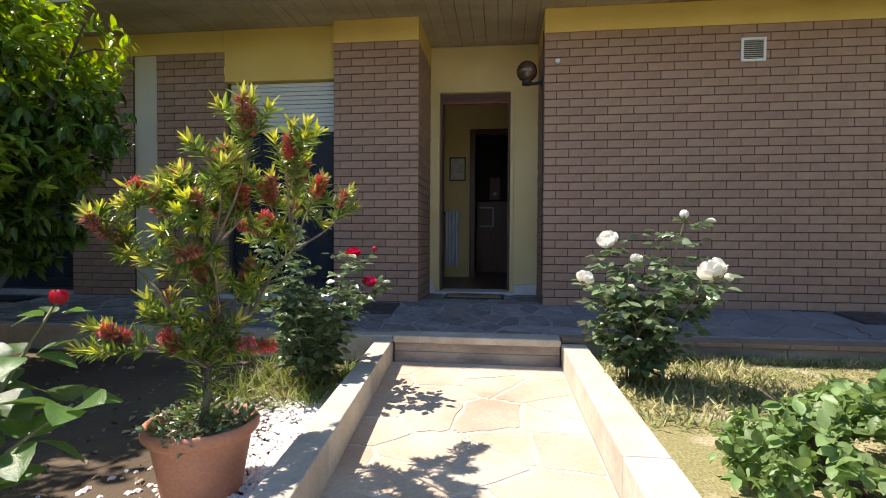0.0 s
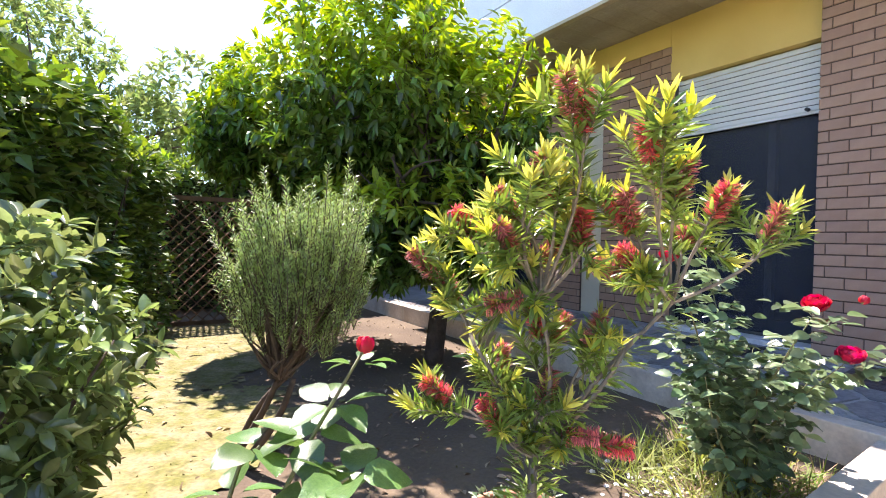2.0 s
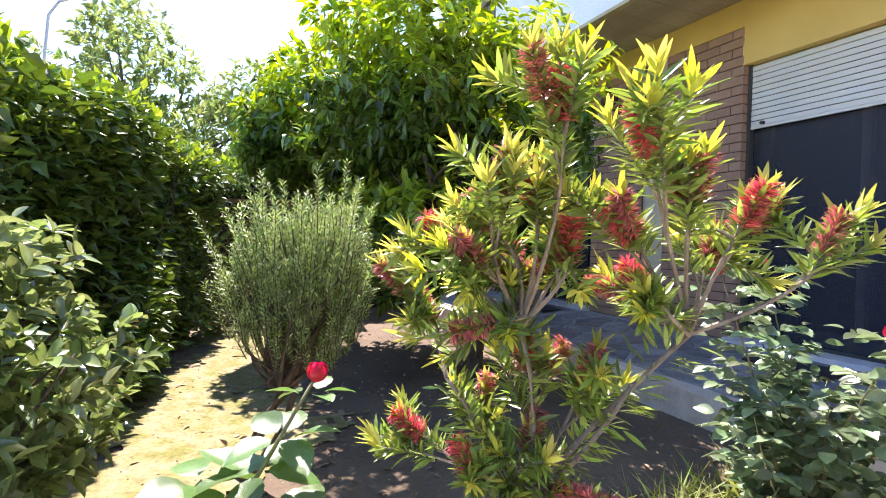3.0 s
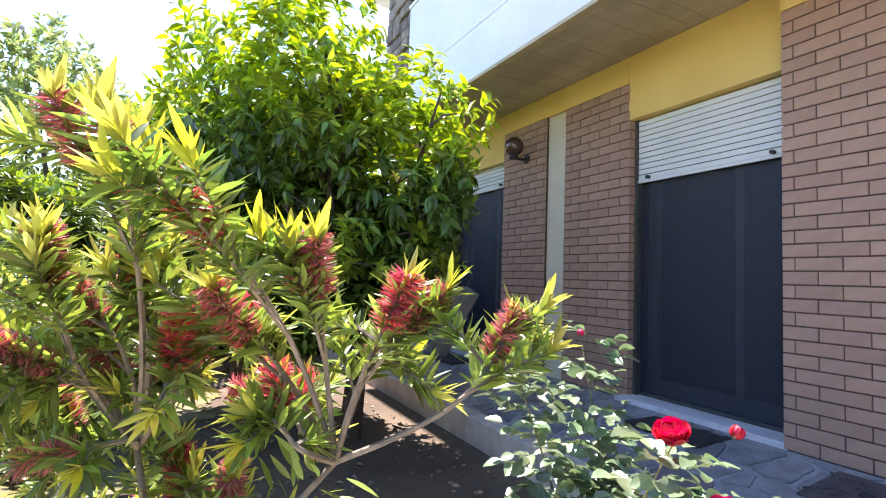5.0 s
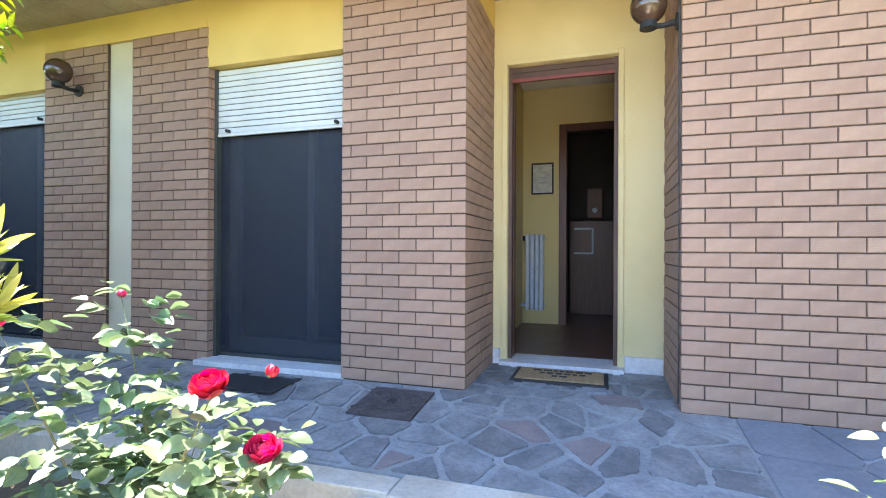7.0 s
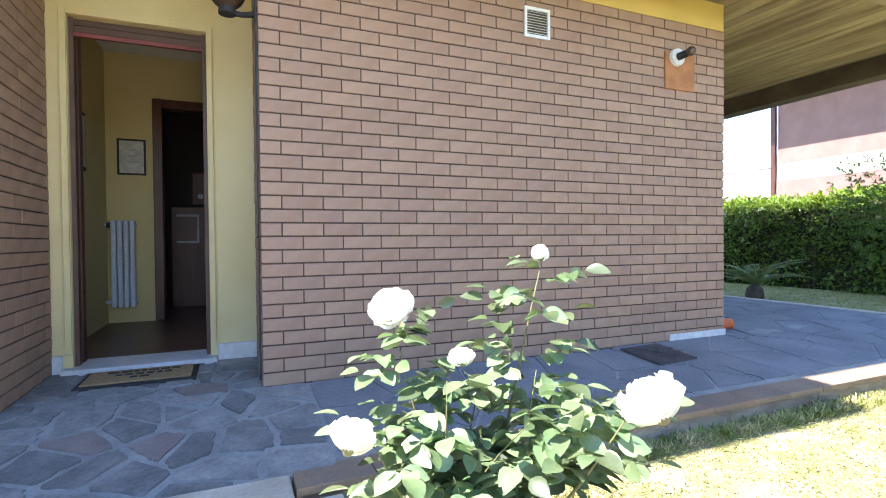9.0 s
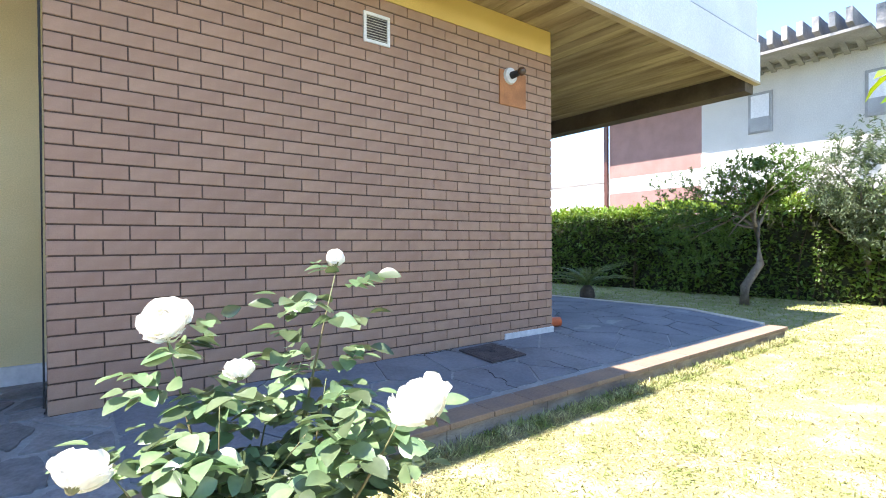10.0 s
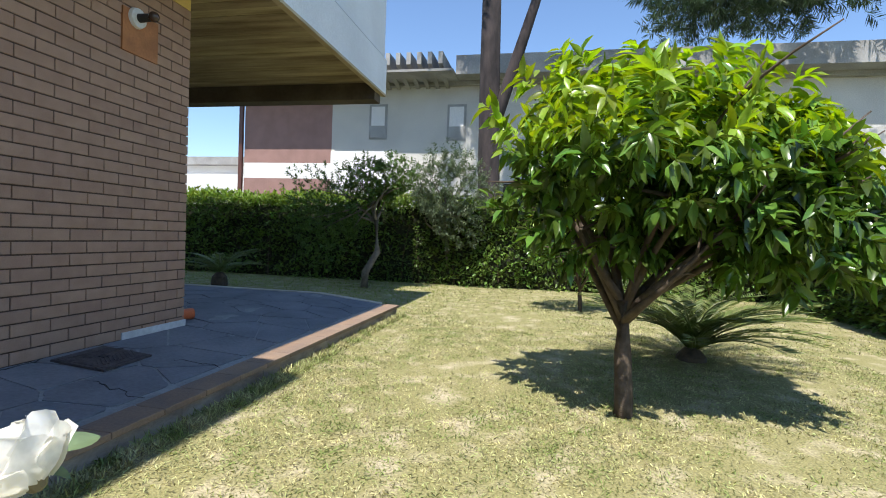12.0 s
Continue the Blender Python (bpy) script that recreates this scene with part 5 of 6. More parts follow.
def neighbour():
    """The two-storey house beyond the hedge."""
    t = thing("apartment_house", "two-storey cream house with concrete pergola beyond the hedge", "house")
    X = 18.0
    w = lambda n, y0, y1, z0, z1, m, l="", d=0.0, dx=0.3: boxpart(n, (X + d, X + d + dx, y0, y1, z0, z1), m, t, l)
    w("wall", -16.0, 5.1, -0.4, 6.3, M["nb_wall"])
    w("clad_wall", 5.102, 8.8, 3.5, 6.3, M["nb_brick"], "dark red cladding")
    w("clad_wall", 5.102, 8.8, 1.6, 2.9, M["nb_brick"], "dark red cladding")
    w("lower_wall", 5.102, 8.8, -0.4, 1.6, M["nb_white"], "white lower wall")
    w("white_band", 5.102, 8.8, 2.9, 3.5, M["nb_white"], "white band between storeys")
    w("white_panel", 2.6, 5.1, 2.6, 3.95, M["nb_white"], "white balcony band", -0.06, 0.06)
    w("roof", -16.0, 5.1, 6.3, 6.5, M["nb_conc"], "", -0.2, 9.0)
    w("roof_end", 5.102, 9.1, 6.3, 6.5, M["nb_conc"], "", -1.25, 9.0)
    w("roof_fascia", -16.0, 0.2, 6.45, 7.1, M["nb_conc"], "weathered concrete eaves", -0.9, 1.2)
    # Slab added across the beam gaps so that the wall below is evenly shaded.
    w("eave_slab", 0.21, 5.1, 6.42, 6.5, M["nb_conc"], "", -1.4, 1.4)
    for i in range(13):
        y = 5.0 - i * 0.37
        bm = bmesh.new()
        box(bm, X - 1.45, X + 0.3, y, y + 0.15, 6.15, 7.05)
        for v in bm.verts:
            if v.co.x < X - 1 and v.co.z < 6.6:
                v.co.z += 0.5
        part("pergola_beam", bm, M["nb_conc"], t)
    for y, z in ((2.9, 4.4), (-0.08, 4.35)):
        win = boxpart("window", (X - 0.03, X + 0.02, y, y + 0.70, z, z + 1.3), M["nb_conc"], t, "grey window with blind")
        boxpart("pane", (X - 0.045, X - 0.02, y + 0.07, y + 0.63, z + 0.07, z + 1.23), M["nb_glass"], win)
        boxpart("blind", (X - 0.055, X - 0.046, y + 0.09, y + 0.61, z + 0.5, z + 1.21), M["nb_white"], win)
    w("pipe", 8.85, 9.0, -0.4, 6.2, M["wood"], "brown downpipe", -0.1, 0.12)
    win = boxpart("window", (X - 0.05, X + 0.02, -3.4, -1.4, 1.8, 2.9), M["nb_conc"], t, "dark low window")
    boxpart("pane", (X - 0.06, X - 0.04, -3.3, -1.5, 1.9, 2.8), M["dark"], win)
    h2 = thing("white_house", "low white house with flat roof behind the hedge", "house")
    boxpart("wall", (24.0, 32.0, 9.0, 22.0, -0.4, 4.2), M["nb_white"], h2)
    boxpart("roof", (23.4, 32.5, 8.6, 22.4, 4.2, 4.6), M["nb_conc"], h2)
    boxpart("balcony", (22.6, 24.0, 10.0, 20.0, 2.6, 3.6), M["nb_white"], h2)
    for y in (11.0, 14.0, 17.0):
        wi = boxpart("window", (23.95, 23.99, y, y + 1.3, 0.6, 2.3), M["nb_conc"], h2)
        boxpart("pane", (23.93, 23.945, y + 0.1, y + 1.2, 0.7, 2.2), M["nb_glass"], wi)


neighbour()


# ---- large-leaved rose in the foreground ----
def big_leaf_mesh():
    """A broad serrated rose leaf, one metre long, folded on its rib."""
    vs, fs = [], []
    n = 9
    for i in range(n):
        u = i / (n - 1)
        w = 0.34 * math.sin(math.pi * u ** 0.8) ** 0.8 if 0 < u < 1 else 0.004
        w *= 1.04 if i % 2 else 0.97
        for s in (-1, -0.5, 0, 0.5, 1):
            vs.append((u, s * w, 0.20 * abs(s) * w - 0.22 * u * u + 0.01 * math.sin(9 * u + abs(s) * 4)))
    for i in range(n - 1):
        for k in range(4):
            a = i * 5 + k
            fs.append((a, a + 1, a + 6, a + 5))
    me = bpy.data.meshes.new("leaf")
    me.from_pydata(vs, [], fs)
    me.materials.append(M["rose_leaf_piece"])
    me.polygons.foreach_set("use_smooth", [True] * len(me.polygons))
    return me


def tall_rose():
    t = thing("rose_plant", "leggy rose with large glossy leaves and one dark red bloom", "rose bush")
    me = big_leaf_mesh()
    g = random.Random(77)
    canes = [[(-1.86, -3.98, BED_Z), (-1.84, -3.90, 0.0), (-1.80, -3.80, 0.22), (-1.735, -3.675, 0.47)],
             [(-1.86, -3.98, BED_Z), (-1.80, -3.95, -0.10), (-1.70, -3.86, 0.10), (-1.60, -3.76, 0.20)],
             [(-1.88, -3.98, BED_Z), (-1.92, -4.00, 0.0), (-1.90, -3.96, 0.15), (-1.84, -3.92, 0.22)]]
    for c in canes:
        bm = bmesh.new()
        tube(bm, c, [0.009, 0.008, 0.006, 0.004], 7)
        part("cane", bm, M["stem"], t, smooth=True)
    rose_bloom("bloom", (-1.73, -3.67, 0.49), 0.023, M["petal_red"], t, (10, -8), 5, 0.5)
    spots = [((-1.735, -3.68, 0.44), 5, 0.075), ((-1.77, -3.74, 0.33), 5, 0.115), ((-1.80, -3.80, 0.24), 5, 0.135), ((-1.60, -3.76, 0.20), 6, 0.14), ((-1.68, -3.84, 0.12), 5, 0.14), ((-1.84, -3.92, 0.22), 5, 0.135), ((-1.76, -3.92, 0.02), 5, 0.135), ((-1.90, -3.98, 0.08), 4, 0.13)]
    for o, n, size in spots:
        for k in range(n):
            a = 360 * k / n + g.uniform(-25, 25)
            ob = new("leaf", me)
            ob.parent = t
            ob.matrix_basis = pose(*o) @ pose(0, 0, 0, g.uniform(-25, 25), 0, a) @ pose(0.03, 0, 0, 0, g.uniform(-28, 18), 0) @ Matrix.Diagonal((size, size, size, 1))
    return t


tall_rose()


# ---- fixtures on the house ----
def vent():
    t = thing("wall_vent", "cream metal louvre vent high on the brick wall", "vent")
    x0, x1, z0, z1 = 1.81, 2.03, 2.335, 2.555
    boxpart("backing", (x0 + 0.01, x1 - 0.01, -0.004, 0.012, z0 + 0.01, z1 - 0.01), M["iron"], t)
    for d in ((x0, x1, -0.016, -0.001, z0, z0 + 0.022), (x0, x1, -0.016, -0.001, z1 - 0.022, z1), (x0, x0 + 0.022, -0.016, -0.001, z0 + 0.022, z1 - 0.022), (x1 - 0.022, x1, -0.016, -0.001, z0 + 0.022, z1 - 0.022)):
        boxpart("frame", d, M["ceramic"], t)
    for i in range(9):
        bm = bmesh.new()
        obox(bm, pose((x0 + x1) / 2, -0.009, z0 + 0.034 + i * 0.0192, 35, 0, 0), x1 - x0 - 0.044, 0.012, 0.003)
        part("slat", bm, M["vent"], t)


def lamp_plate():
    t = thing("wall_lamp", "white ceramic lamp socket with bare bulb on a rusty plate", "wall lamp")
    boxpart("plate", (3.17, 3.50, -0.014, 0.006, 2.11, 2.42), M["copper"], t, "rusty orange plate")
    bm = bmesh.new()
    cyl(bm, (3.29, -0.014, 2.375), (3.29, -0.040, 2.375), 0.075, 0.068, 28)
    part("base", bm, M["ceramic"], t, "white ceramic base")
    bm = bmesh.new()
    cyl(bm, (3.29, -0.04, 2.375), (3.30, -0.12, 2.38), 0.032, 0.028, 18)
    part("holder", bm, M["black"], t, "black lamp holder")
    bm = bmesh.new()
    bmesh.ops.create_uvsphere(bm, u_segments=18, v_segments=12, radius=0.038, matrix=Matrix.Translation((3.303, -0.15, 2.385)))
    part("bulb", bm, M["brown_glass"], t, smooth=True)


def globe_lamp(name, at, wall, r=0.105):
    """A smoked globe on a bracket that runs back to the wall point."""
    t = thing(name, "brown smoked-glass globe lamp on a black bracket", "wall lamp", "globe lamps")
    bm = bmesh.new()
    bmesh.ops.create_uvsphere(bm, u_segments=24, v_segments=16, radius=r, matrix=Matrix.Translation(at))
    part("globe", bm, M["brown_glass"], t, smooth=True)
    a = Vector(at) - Vector((0, 0, r * 0.95))
    bm = bmesh.new()
    cyl(bm, a - Vector((0, 0, 0.035)), a + Vector((0, 0, 0.02)), 0.05, 0.045, 16)
    part("gallery", bm, M["black"], t)
    bm = bmesh.new()
    tube(bm, [a - Vector((0, 0, 0.02)), (Vector(wall) + a) / 2 - Vector((0, 0, 0.02)), Vector(wall)], [0.016, 0.016, 0.018], 10)
    part("arm", bm, M["black"], t)
    bm = bmesh.new()
    d = (Vector(wall) - a)
    d.z = 0
    d.normalize()
    cyl(bm, Vector(wall) - d * 0.012, Vector(wall) + d * 0.004, 0.05, n=20)
    part("rose", bm, M["black"], t)


vent()
lamp_plate()
globe_lamp("globe_lamp", (-0.165, 0.14, 2.36), (-0.004, 0.14, 2.25))
globe_lamp("globe_lamp", (-4.86, -0.03, 2.42), (-4.86, 0.148, 2.30))
sensor = thing("light_sensor", "small white sensor on the brick wall", "sensor")
boxpart("body", (0.10, 0.145, -0.05, 0.0, 2.375, 2.415), M["ceramic"], sensor, bevel=0.008)
bm = bmesh.new()
tube(bm, [(-0.012, -0.005, 2.70), (-0.014, -0.006, 2.3), (-0.012, -0.004, 1.4), (-0.013, -0.004, 0.05)], [0.006] * 4, 6)
tagged(part("cable", bm, M["black"]), "thin black cable down the brick corner", "cable")
structure("base_strip", (3.22, 3.885, -0.012, 0.0, 0.0, 0.055), M["marble"], "pale cement strip at the foot of the wall", "trim", 0.003)


def manhole(name, x0, x1, y0, y1, label, turn=0.0):
    t = thing(name, label, "manhole cover")
    zc = slope((y0 + y1) / 2)
    m = Matrix.Translation(((x0 + x1) / 2, (y0 + y1) / 2, zc + 0.012)) @ pose(0, 0, 0, math.degrees(math.atan(0.1)), 0, turn)
    sx, sy = x1 - x0, y1 - y0
    bm = bmesh.new()
    obox(bm, m, sx, sy, 0.014)
    part("frame", bm, M["iron"], t)
    bm = bmesh.new()
    obox(bm, m @ pose(0, 0, 0.006), sx - 0.04, sy - 0.04, 0.01, 0.002)
    part("lid", bm, M["iron"], t)
    for i in range(-5, 6):
        for s in (-1, 1):
            bm = bmesh.new()
            obox(bm, m @ pose(i * sx * 0.08, s * sy * 0.21, 0.012, 0, 0, 40 * s), 0.012, sy * 0.34, 0.006)
            part("tread_bar", bm, M["iron"], t)
    bm = bmesh.new()
    obox(bm, m @ pose(0, 0, 0.012), 0.05, 0.05, 0.006)
    part("lifting_slot", bm, M["black"], t)


manhole("manhole_cover", -1.82, -1.42, -0.50, -0.09, "square cast-iron manhole cover by the pillar")
manhole("manhole_cover", 2.62, 3.02, -0.45, -0.08, "cracked square manhole cover by the wall", 4)


def doormat(name, x0, x1, y0, y1, label, woven):
    t = thing(name, label, "doormat")
    zc = slope((y0 + y1) / 2) + 0.012
    boxpart("backing", (x0, x1, y0, y1, zc - 0.012, zc + 0.006), M["black"], t, bevel=0.003)
    if woven:
        boxpart("coir", (x0 + 0.03, x1 - 0.03, y0 + 0.03, y1 - 0.03, zc + 0.006, zc + 0.016), M["coir"], t, "tan coir pile", 0.003)
        g = random.Random(2)
        for row, (a, b) in enumerate(((0.20, 0.80), (0.28, 0.74), (0.42, 0.6))):
            x = x0 + (x1 - x0) * a
            y = y1 - 0.10 - row * 0.075
            while x < x0 + (x1 - x0) * b:
                w = g.uniform(0.025, 0.06)
                boxpart("printed_bar", (x, x + w, y - 0.018, y + 0.018, zc + 0.014, zc + 0.0185), M["black"], t, "dark worn lettering")
                x += w + 0.014


doormat("doormat", -1.03, -0.38, 0.36, 0.74, "tan coir doormat with black border at the threshold", True)
doormat("doormat", -2.98, -2.42, -0.38, -0.03, "dark rubber mat below the shuttered window", False)
doormat("doormat", -6.2, -5.45, -0.40, -0.02, "dark rubber mat below the far window", False)


def radiator():
    t = thing("radiator", "white column radiator in the hall", "radiator")
    for i in range(4):
        x = -1.305 + i * 0.055
        bm = bmesh.new()
        box(bm, x, x + 0.046, 2.86, 2.96, 0.20, 1.10, 0.014)
        part("column", bm, M["radiator"], t)
    for z in (0.26, 1.05):
        bm = bmesh.new()
        cyl(bm, (-1.36, 2.91, z), (-1.08, 2.91, z), 0.017, n=12)
        part("manifold", bm, M["radiator"], t)
    bm = bmesh.new()
    cyl(bm, (-1.345, 2.91, 1.05), (-1.315, 2.91, 1.05), 0.028, n=12)
    part("valve", bm, M["black"], t)


def picture(name, x0, x1, y, z0, z1, label):
    t = thing(name, label, "picture")
    for d in ((x0, x1, z0, z0 + 0.018), (x0, x1, z1 - 0.018, z1), (x0, x0 + 0.018, z0 + 0.018, z1 - 0.018), (x1 - 0.018, x1, z0 + 0.018, z1 - 0.018)):
        boxpart("frame", (d[0], d[1], y - 0.025, y, d[2], d[3]), M["black"], t, bevel=0.002)
    boxpart("mount", (x0 + 0.018, x1 - 0.018, y - 0.012, y, z0 + 0.018, z1 - 0.018), M["paper"], t, "pale paper print")
    for i in range(3):
        boxpart("printed_mark", (x0 + 0.08 + 0.02 * i, x1 - 0.07 - 0.01 * i, y - 0.0145, y - 0.0115, z0 + 0.13 + 0.06 * i, z0 + 0.15 + 0.06 * i), M["alu"], t)


radiator()
picture("framed_print", -1.255, -0.995, 2.998, 1.58, 1.955, "small framed print in a thin black frame")
pic2 = thing("framed_print", "dark framed print on the side wall of the hall", "picture")
boxpart("frame", (-1.36, -1.335, 1.75, 2.15, 1.5, 2.0), M["black"], pic2, bevel=0.003)
boxpart("mount", (-1.335, -1.331, 1.78, 2.12, 1.53, 1.97), M["paper"], pic2)
cab = thing("wall_cabinet", "dark cabinet with pale-framed glass in the inner room", "cabinet")
boxpart("body", (-0.88, -0.3, 4.1, 4.395, FI, 1.32), M["wood"], cab, bevel=0.006)
for d in ((-0.82, -0.56, 1.20, 1.225), (-0.82, -0.56, 0.86, 0.885), (-0.585, -0.56, 0.885, 1.2)):
    boxpart("pale_frame", (d[0], d[1], 4.085, 4.099, d[2], d[3]), M["alu"], cab, "pale metal frame")
clock = thing("wall_clock", "dark ornate wall clock in the inner room", "clock")
boxpart("case", (-0.66, -0.44, 4.3, 4.398, 1.36, 1.80), M["wood"], clock, bevel=0.02)
bm = bmesh.new()
cyl(bm, (-0.55, 4.285, 1.48), (-0.55, 4.30, 1.48), 0.035, n=20)
part("dial", bm, M["alu"], clock)
hose = thing("orange_pipe", "orange plastic pipe lying on the terrace", "pipe")
bm = bmesh.new()
cyl(bm, (3.92, 0.25, 0.055), (4.16, 0.14, 0.055), 0.05, n=18)
part("tube", bm, M["orange"], hose, smooth=True)


def crack(a, b, seed):
    """A dark hairline crack across the worn paving."""
    g = random.Random(seed)
    pts = [Vector(a).lerp(Vector(b), i / 9) + Vector((g.uniform(-0.03, 0.03), g.uniform(-0.02, 0.02), 0)) for i in range(10)]
    bm = bmesh.new()
    tube(bm, [(p.x, p.y, slope(p.y) + 0.002) for p in pts], [0.001] + [g.uniform(0.003, 0.006) for _ in range(8)] + [0.001], 5)
    tagged(part("pavement_crack", bm, M["black"]), "dark crack across the worn paving", "crack", kind="structure")


crack((2.50, -0.50, 0), (2.42, -0.90, 0), 1)
crack((3.07, -0.55, 0), (3.10, -0.90, 0), 2)
crack((2.2, -0.03, 0), (2.66, -0.02, 0), 3)


# ---- boundary things ----
def trellis():
    t = thing("trellis", "brown diagonal wooden lattice panel by the hedge", "trellis")
    X, y0, y1, z0, z1 = -7.2, -4.1, -2.2, BED_Z, 1.25
    for d in ((y0, y1, z0, z0 + 0.05), (y0, y1, z1 - 0.05, z1), (y0, y0 + 0.05, z0, z1), (y1 - 0.05, y1, z0, z1)):
        boxpart("rail", (X - 0.02, X + 0.02, d[0], d[1], d[2], d[3]), M["lattice"], t)
    h = z1 - z0
    for k in range(-9, 18):
        for s in (-1, 1):
            a = y0 + k * 0.13
            ya, yb = (a, a + h) if s > 0 else (a + h, a)
            za, zb = z0, z1
            pa, pb = Vector((X + 0.012 * s, ya, za)), Vector((X + 0.012 * s, yb, zb))
            lo, hi = 0.0, 1.0
            for lim, sgn in ((y0 + 0.03, 1), (y1 - 0.03, -1)):
                if (pa.y - lim) * sgn < 0 and (pb.y - lim) * sgn < 0:
                    lo = 2
                elif (pa.y - lim) * sgn < 0:
                    lo = max(lo, (lim - pa.y) / (pb.y - pa.y))
                elif (pb.y - lim) * sgn < 0:
                    hi = min(hi, (lim - pa.y) / (pb.y - pa.y))
            if hi - lo < 0.05:
                continue
            p, q = pa.lerp(pb, lo), pa.lerp(pb, hi)
            bm = bmesh.new()
            obox(bm, Matrix.Translation((p + q) / 2) @ (q - p).to_track_quat("Z", "X").to_matrix().to_4x4(), 0.010, 0.034, (q - p).length)
            part("slat", bm, M["lattice"], t)


trellis()
for i, (x, y, lean) in enumerate(((-5.98, -0.30, 28), (-6.25, -0.24, 25))):
    b = tagged(boxpart("plank", (-0.10, 0.10, -0.014, 0.014, 0.0, 0.95), M["plank"], bevel=0.003), "grey weathered plank leaning beside the far window", "plank", "leaning planks")
    b.matrix_world = pose(x, y, slope(y) + 0.012, 0, lean, 35)


def street_lamp():
    t = thing("street_lamp", "grey street lamp with a curved arm beyond the trees", "street lamp")
    bm = bmesh.new()
    tube(bm, [(-30, -11.9, -0.4), (-30, -11.85, 9.0), (-30, -11.7, 11.0), (-30, -11.3, 11.7), (-30, -10.7, 12.0)], [0.09, 0.07, 0.06, 0.055, 0.05], 10)
    part("pole", bm, M["steel"], t, smooth=True)
    boxpart("head", (-30.15, -29.85, -11.0, -10.2, 11.98, 12.14), M["steel"], t, bevel=0.05)


street_lamp()


# ---- ground cover ----
def pebbles():
    """White pebbles between the kerb and the soil."""
    g = np.random.default_rng(9)
    n = 5200
    y = g.uniform(-5.2, -1.9, n)
    edge = -1.39 - 0.087 * (y + 1.2)
    x = edge - np.abs(g.normal(0, 0.24, n)) - 0.015
    r = g.uniform(0.008, 0.019, n)
    o = np.array([(1, 0, 0), (0, 1, 0), (-1, 0, 0), (0, -1, 0), (0, 0, 1), (0.6, 0.6, 0.55), (-0.6, 0.6, 0.5), (-0.6, -0.6, 0.55), (0.6, -0.6, 0.5)], float)
    f = [(0, 5, 4), (5, 1, 4), (1, 6, 4), (6, 2, 4), (2, 7, 4), (7, 3, 4), (3, 8, 4), (8, 0, 4), (0, 1, 5), (1, 2, 6), (2, 3, 7), (3, 0, 8)]
    a = g.uniform(0, 6.28, n)
    c, s = np.cos(a), np.sin(a)
    v = o[None] * np.stack([r * g.uniform(0.8, 1.5, n), r, r * 0.8], 1)[:, None]
    vx = v[..., 0] * c[:, None] - v[..., 1] * s[:, None] + x[:, None]
    vy = v[..., 0] * s[:, None] + v[..., 1] * c[:, None] + y[:, None]
    vz = v[..., 2] + BED_Z + 0.03 * np.exp(-((x - edge) / 0.25) ** 2)[:, None]
    me = bpy.data.meshes.new("white_gravel")
    me.from_pydata(np.stack([vx, vy, vz], -1).reshape(-1, 3).tolist(), [], [tuple(i + 9 * j for i in q) for j in range(n) for q in f])
    me.materials.append(M["gravel"])
    tagged(new("white_gravel", me), "white marble pebbles along the path kerb", "gravel", kind="stuff")


pebbles()


def blades(name, x0, x1, y0, y1, z, n, size, material, label, seed, keep=None, width=0.12, lean=0.6):
    g = np.random.default_rng(seed)
    p = np.stack([g.uniform(x0, x1, n), g.uniform(y0, y1, n), np.full(n, z)], 1)
    if keep is not None:
        p = p[keep(p, g)]
    w = g.normal(0, lean, p.shape)
    w[:, 2] = 1.0
    ob = leaves(name, p, w, size * g.uniform(0.5, 1.3, len(p)), material, None, width, 0.35, 0.0)
    return tagged(ob, label, "grass", kind="stuff")


def patchy(p, g):
    v = np.sin(p[:, 0] * 2.3 + 1.7 * np.sin(p[:, 1] * 1.9)) + np.sin(p[:, 1] * 2.9 + 1.3 * np.sin(p[:, 0] * 1.4)) + 0.7 * np.sin(p[:, 0] * 7.1 + p[:, 1] * 5.3)
    return g.random(len(p)) < np.clip(0.62 + 0.25 * v, 0.08, 1.0)


blades("lawn_grass", 0.9, 6.0, -6.0, -1.1, LAWN_Z, 190000, 0.024, M["grass"], "short patchy dry lawn grass", 14, patchy, 0.26, 1.15)
blades("lawn_grass", 6.0, 10.9, -7.2, -1.1, LAWN_Z, 60000, 0.030, M["grass"], "short patchy dry lawn grass", 15, patchy, 0.3, 0.9)
blades("lawn_grass", 6.62, 10.9, -1.1, 6.0, LAWN_Z, 14000, 0.04, M["grass_green"], "shaded lawn grass", 16, None, 0.3, 0.8)
blades("edge_grass", 0.3, 6.5, -1.27, -1.12, LAWN_Z, 9000, 0.055, M["grass"], "longer grass along the terrace edge", 17)
blades("weeds", 0.25, 1.3, -2.6, -1.3, LAWN_Z, 2600, 0.075, M["grass"], "dry straw and weeds below the white rose", 18)
blades("weeds", -2.1, -1.40, -2.35, -1.5, BED_Z, 900, 0.20, M["grass_green"], "long green weeds below the rose bush", 19, None, 0.045, 0.7)
blades("weeds", -1.75, -1.42, -2.2, -1.5, BED_Z, 700, 0.12, M["dry"], "dry straw below the rose bush", 20, None, 0.05, 1.2)


def strip(p, g):
    """Moss blades fill the outline of the sunlit strip across the bed."""
    a, b = np.array([-2.4, -4.45]), np.array([-6.9, -3.3])
    d = unit(b - a)
    off = (p[:, 0] - a[0]) * -d[1] + (p[:, 1] - a[1]) * d[0]
    off += 0.22 * np.sin(p[:, 0] * 3.1) + 0.13 * np.sin(p[:, 0] * 8.3 + p[:, 1] * 6)
    return g.random(len(p)) < np.clip(1.15 - (off / 0.62) ** 2, 0.02, 1)


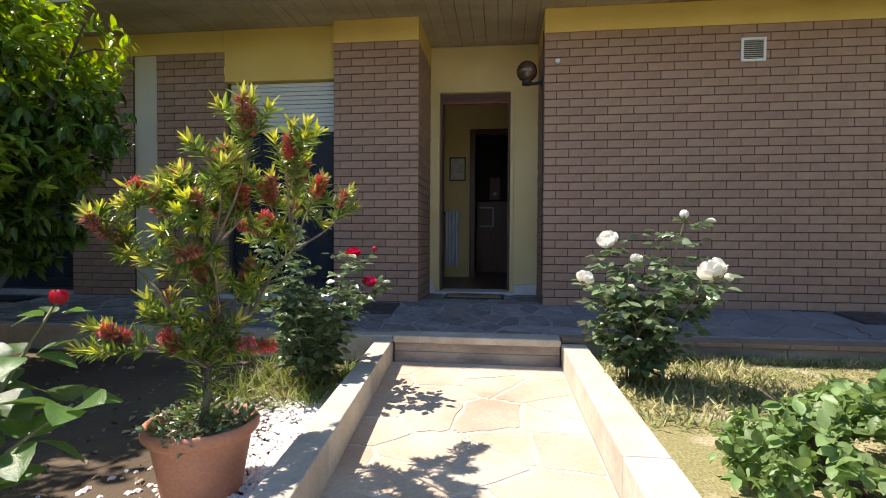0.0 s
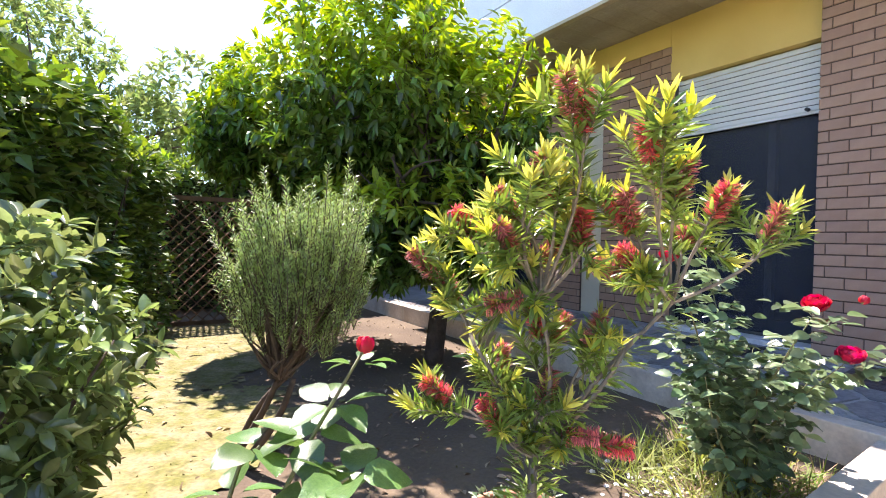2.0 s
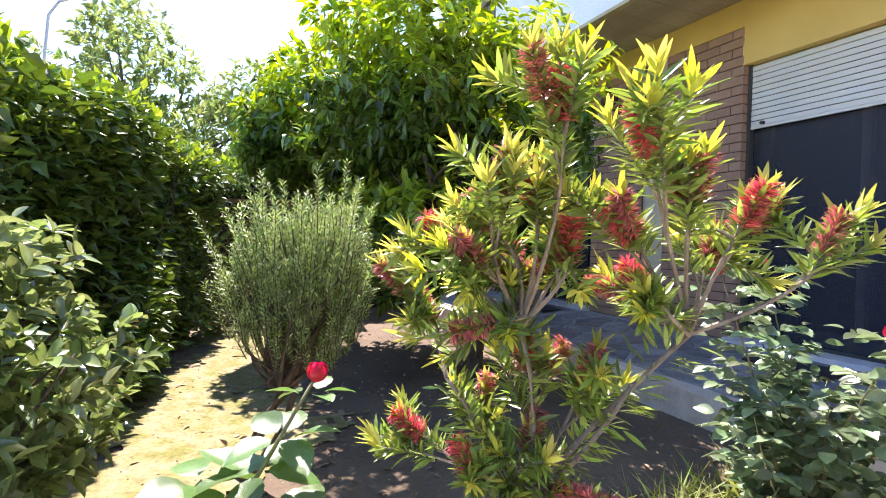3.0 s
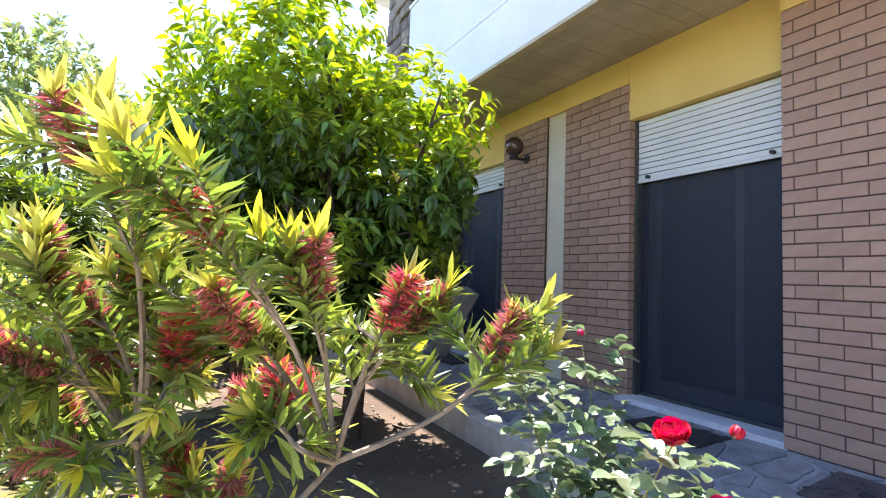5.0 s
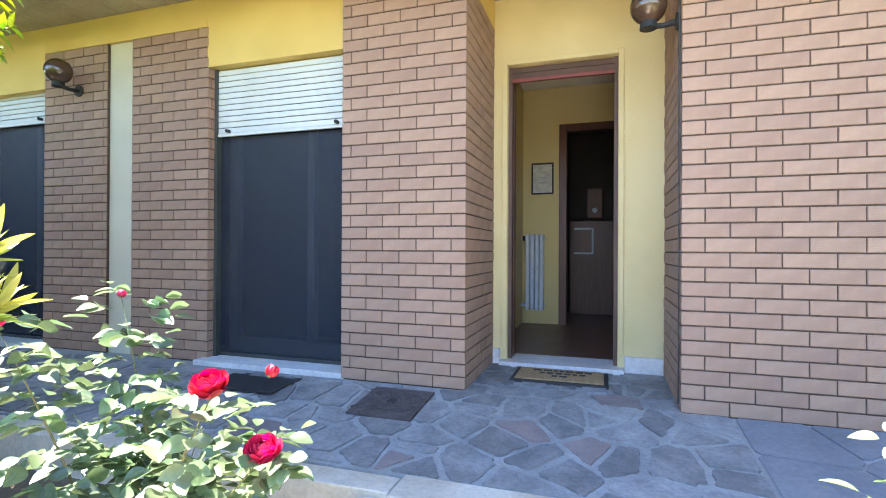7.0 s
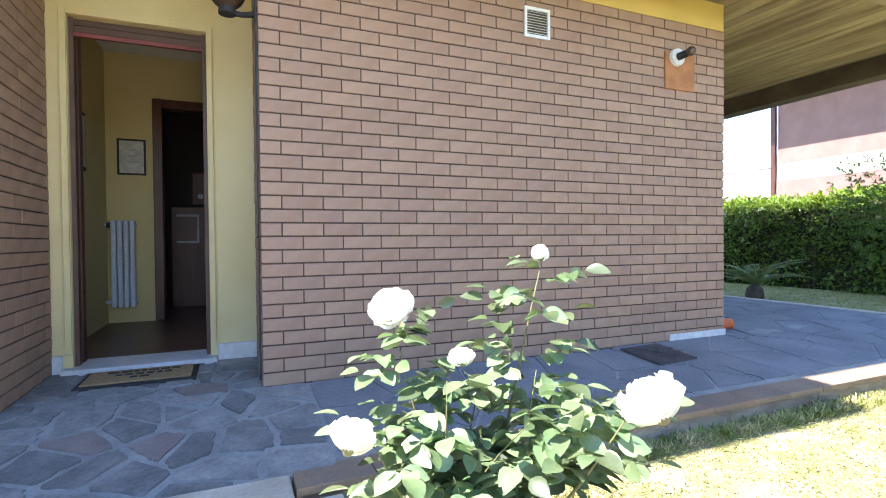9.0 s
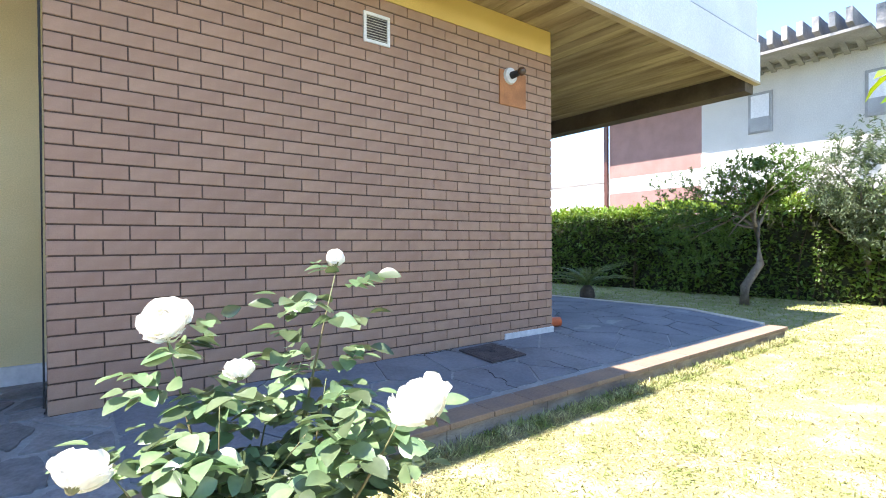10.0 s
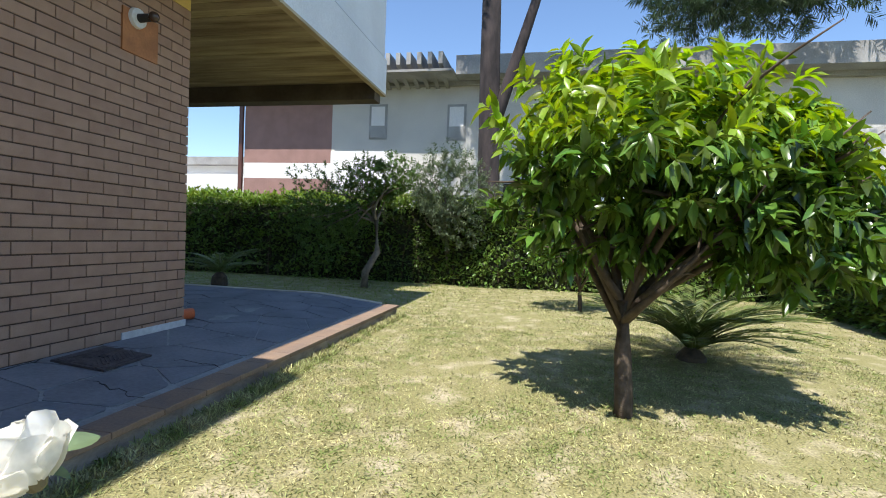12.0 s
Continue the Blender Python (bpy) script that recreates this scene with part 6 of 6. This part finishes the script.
def moss_sheet():
    """A ragged mat of moss, a finger's breadth above the soil."""
    g = np.random.default_rng(31)
    s = 0.05
    xs, ys = np.arange(-7.0, -2.2, s), np.arange(-5.2, -2.2, s)
    gx, gy = np.meshgrid(xs, ys, indexing="ij")
    p = np.stack([gx.ravel(), gy.ravel(), np.zeros(gx.size)], 1)
    a, b = np.array([-2.4, -4.45]), np.array([-6.9, -3.3])
    d = unit(b - a)
    off = (p[:, 0] - a[0]) * -d[1] + (p[:, 1] - a[1]) * d[0] + 0.22 * np.sin(p[:, 0] * 3.1) + 0.13 * np.sin(p[:, 0] * 8.3 + p[:, 1] * 6)
    # Mat ends where the sunlit strip ends, so its edge also paints shadow edges.
    bits = np.abs(off) + g.normal(0, 0.07, len(p)) < 0.60
    bm = bmesh.new()
    grid = {}
    for k in np.nonzero(bits)[0]:
        i, j = divmod(int(k), len(ys))
        c = []
        for di, dj in ((0, 0), (1, 0), (1, 1), (0, 1)):
            key = (i + di, j + dj)
            if key not in grid:
                grid[key] = bm.verts.new((xs[0] + s * key[0] + g.uniform(-0.015, 0.015), ys[0] + s * key[1] + g.uniform(-0.015, 0.015), BED_Z + 0.006 + g.uniform(0, 0.008)))
            c.append(grid[key])
        bm.faces.new(c)
    tagged(part("moss_mat", bm, M["moss"]), "ragged yellow-green moss mat in the outline of the sunlit strip", "moss", kind="structure")


moss_sheet()
blades("moss", -7.2, -2.2, -5.4, -2.0, BED_Z, 60000, 0.014, M["moss"], "low yellow moss and grass on the soil", 22, strip, 0.7, 1.3)


def litter():
    g = np.random.default_rng(23)
    n = 900
    p = np.stack([g.uniform(-6.5, -1.5, n), g.uniform(-4.6, -1.2, n), np.full(n, BED_Z + 0.006)], 1)
    w = g.normal(0, 1, (n, 3))
    w[:, 2] = g.uniform(-0.05, 0.35, n)
    tagged(leaves("leaf_litter", p, w, g.uniform(0.02, 0.055, n), M["dry"], None, 0.45, 0.3, 0.12, fine=2), "fallen dry leaves on the garden soil", "leaf litter", kind="stuff")


litter()


# ---- pieces of walls and floors ----
build_bricks()
build_flags()
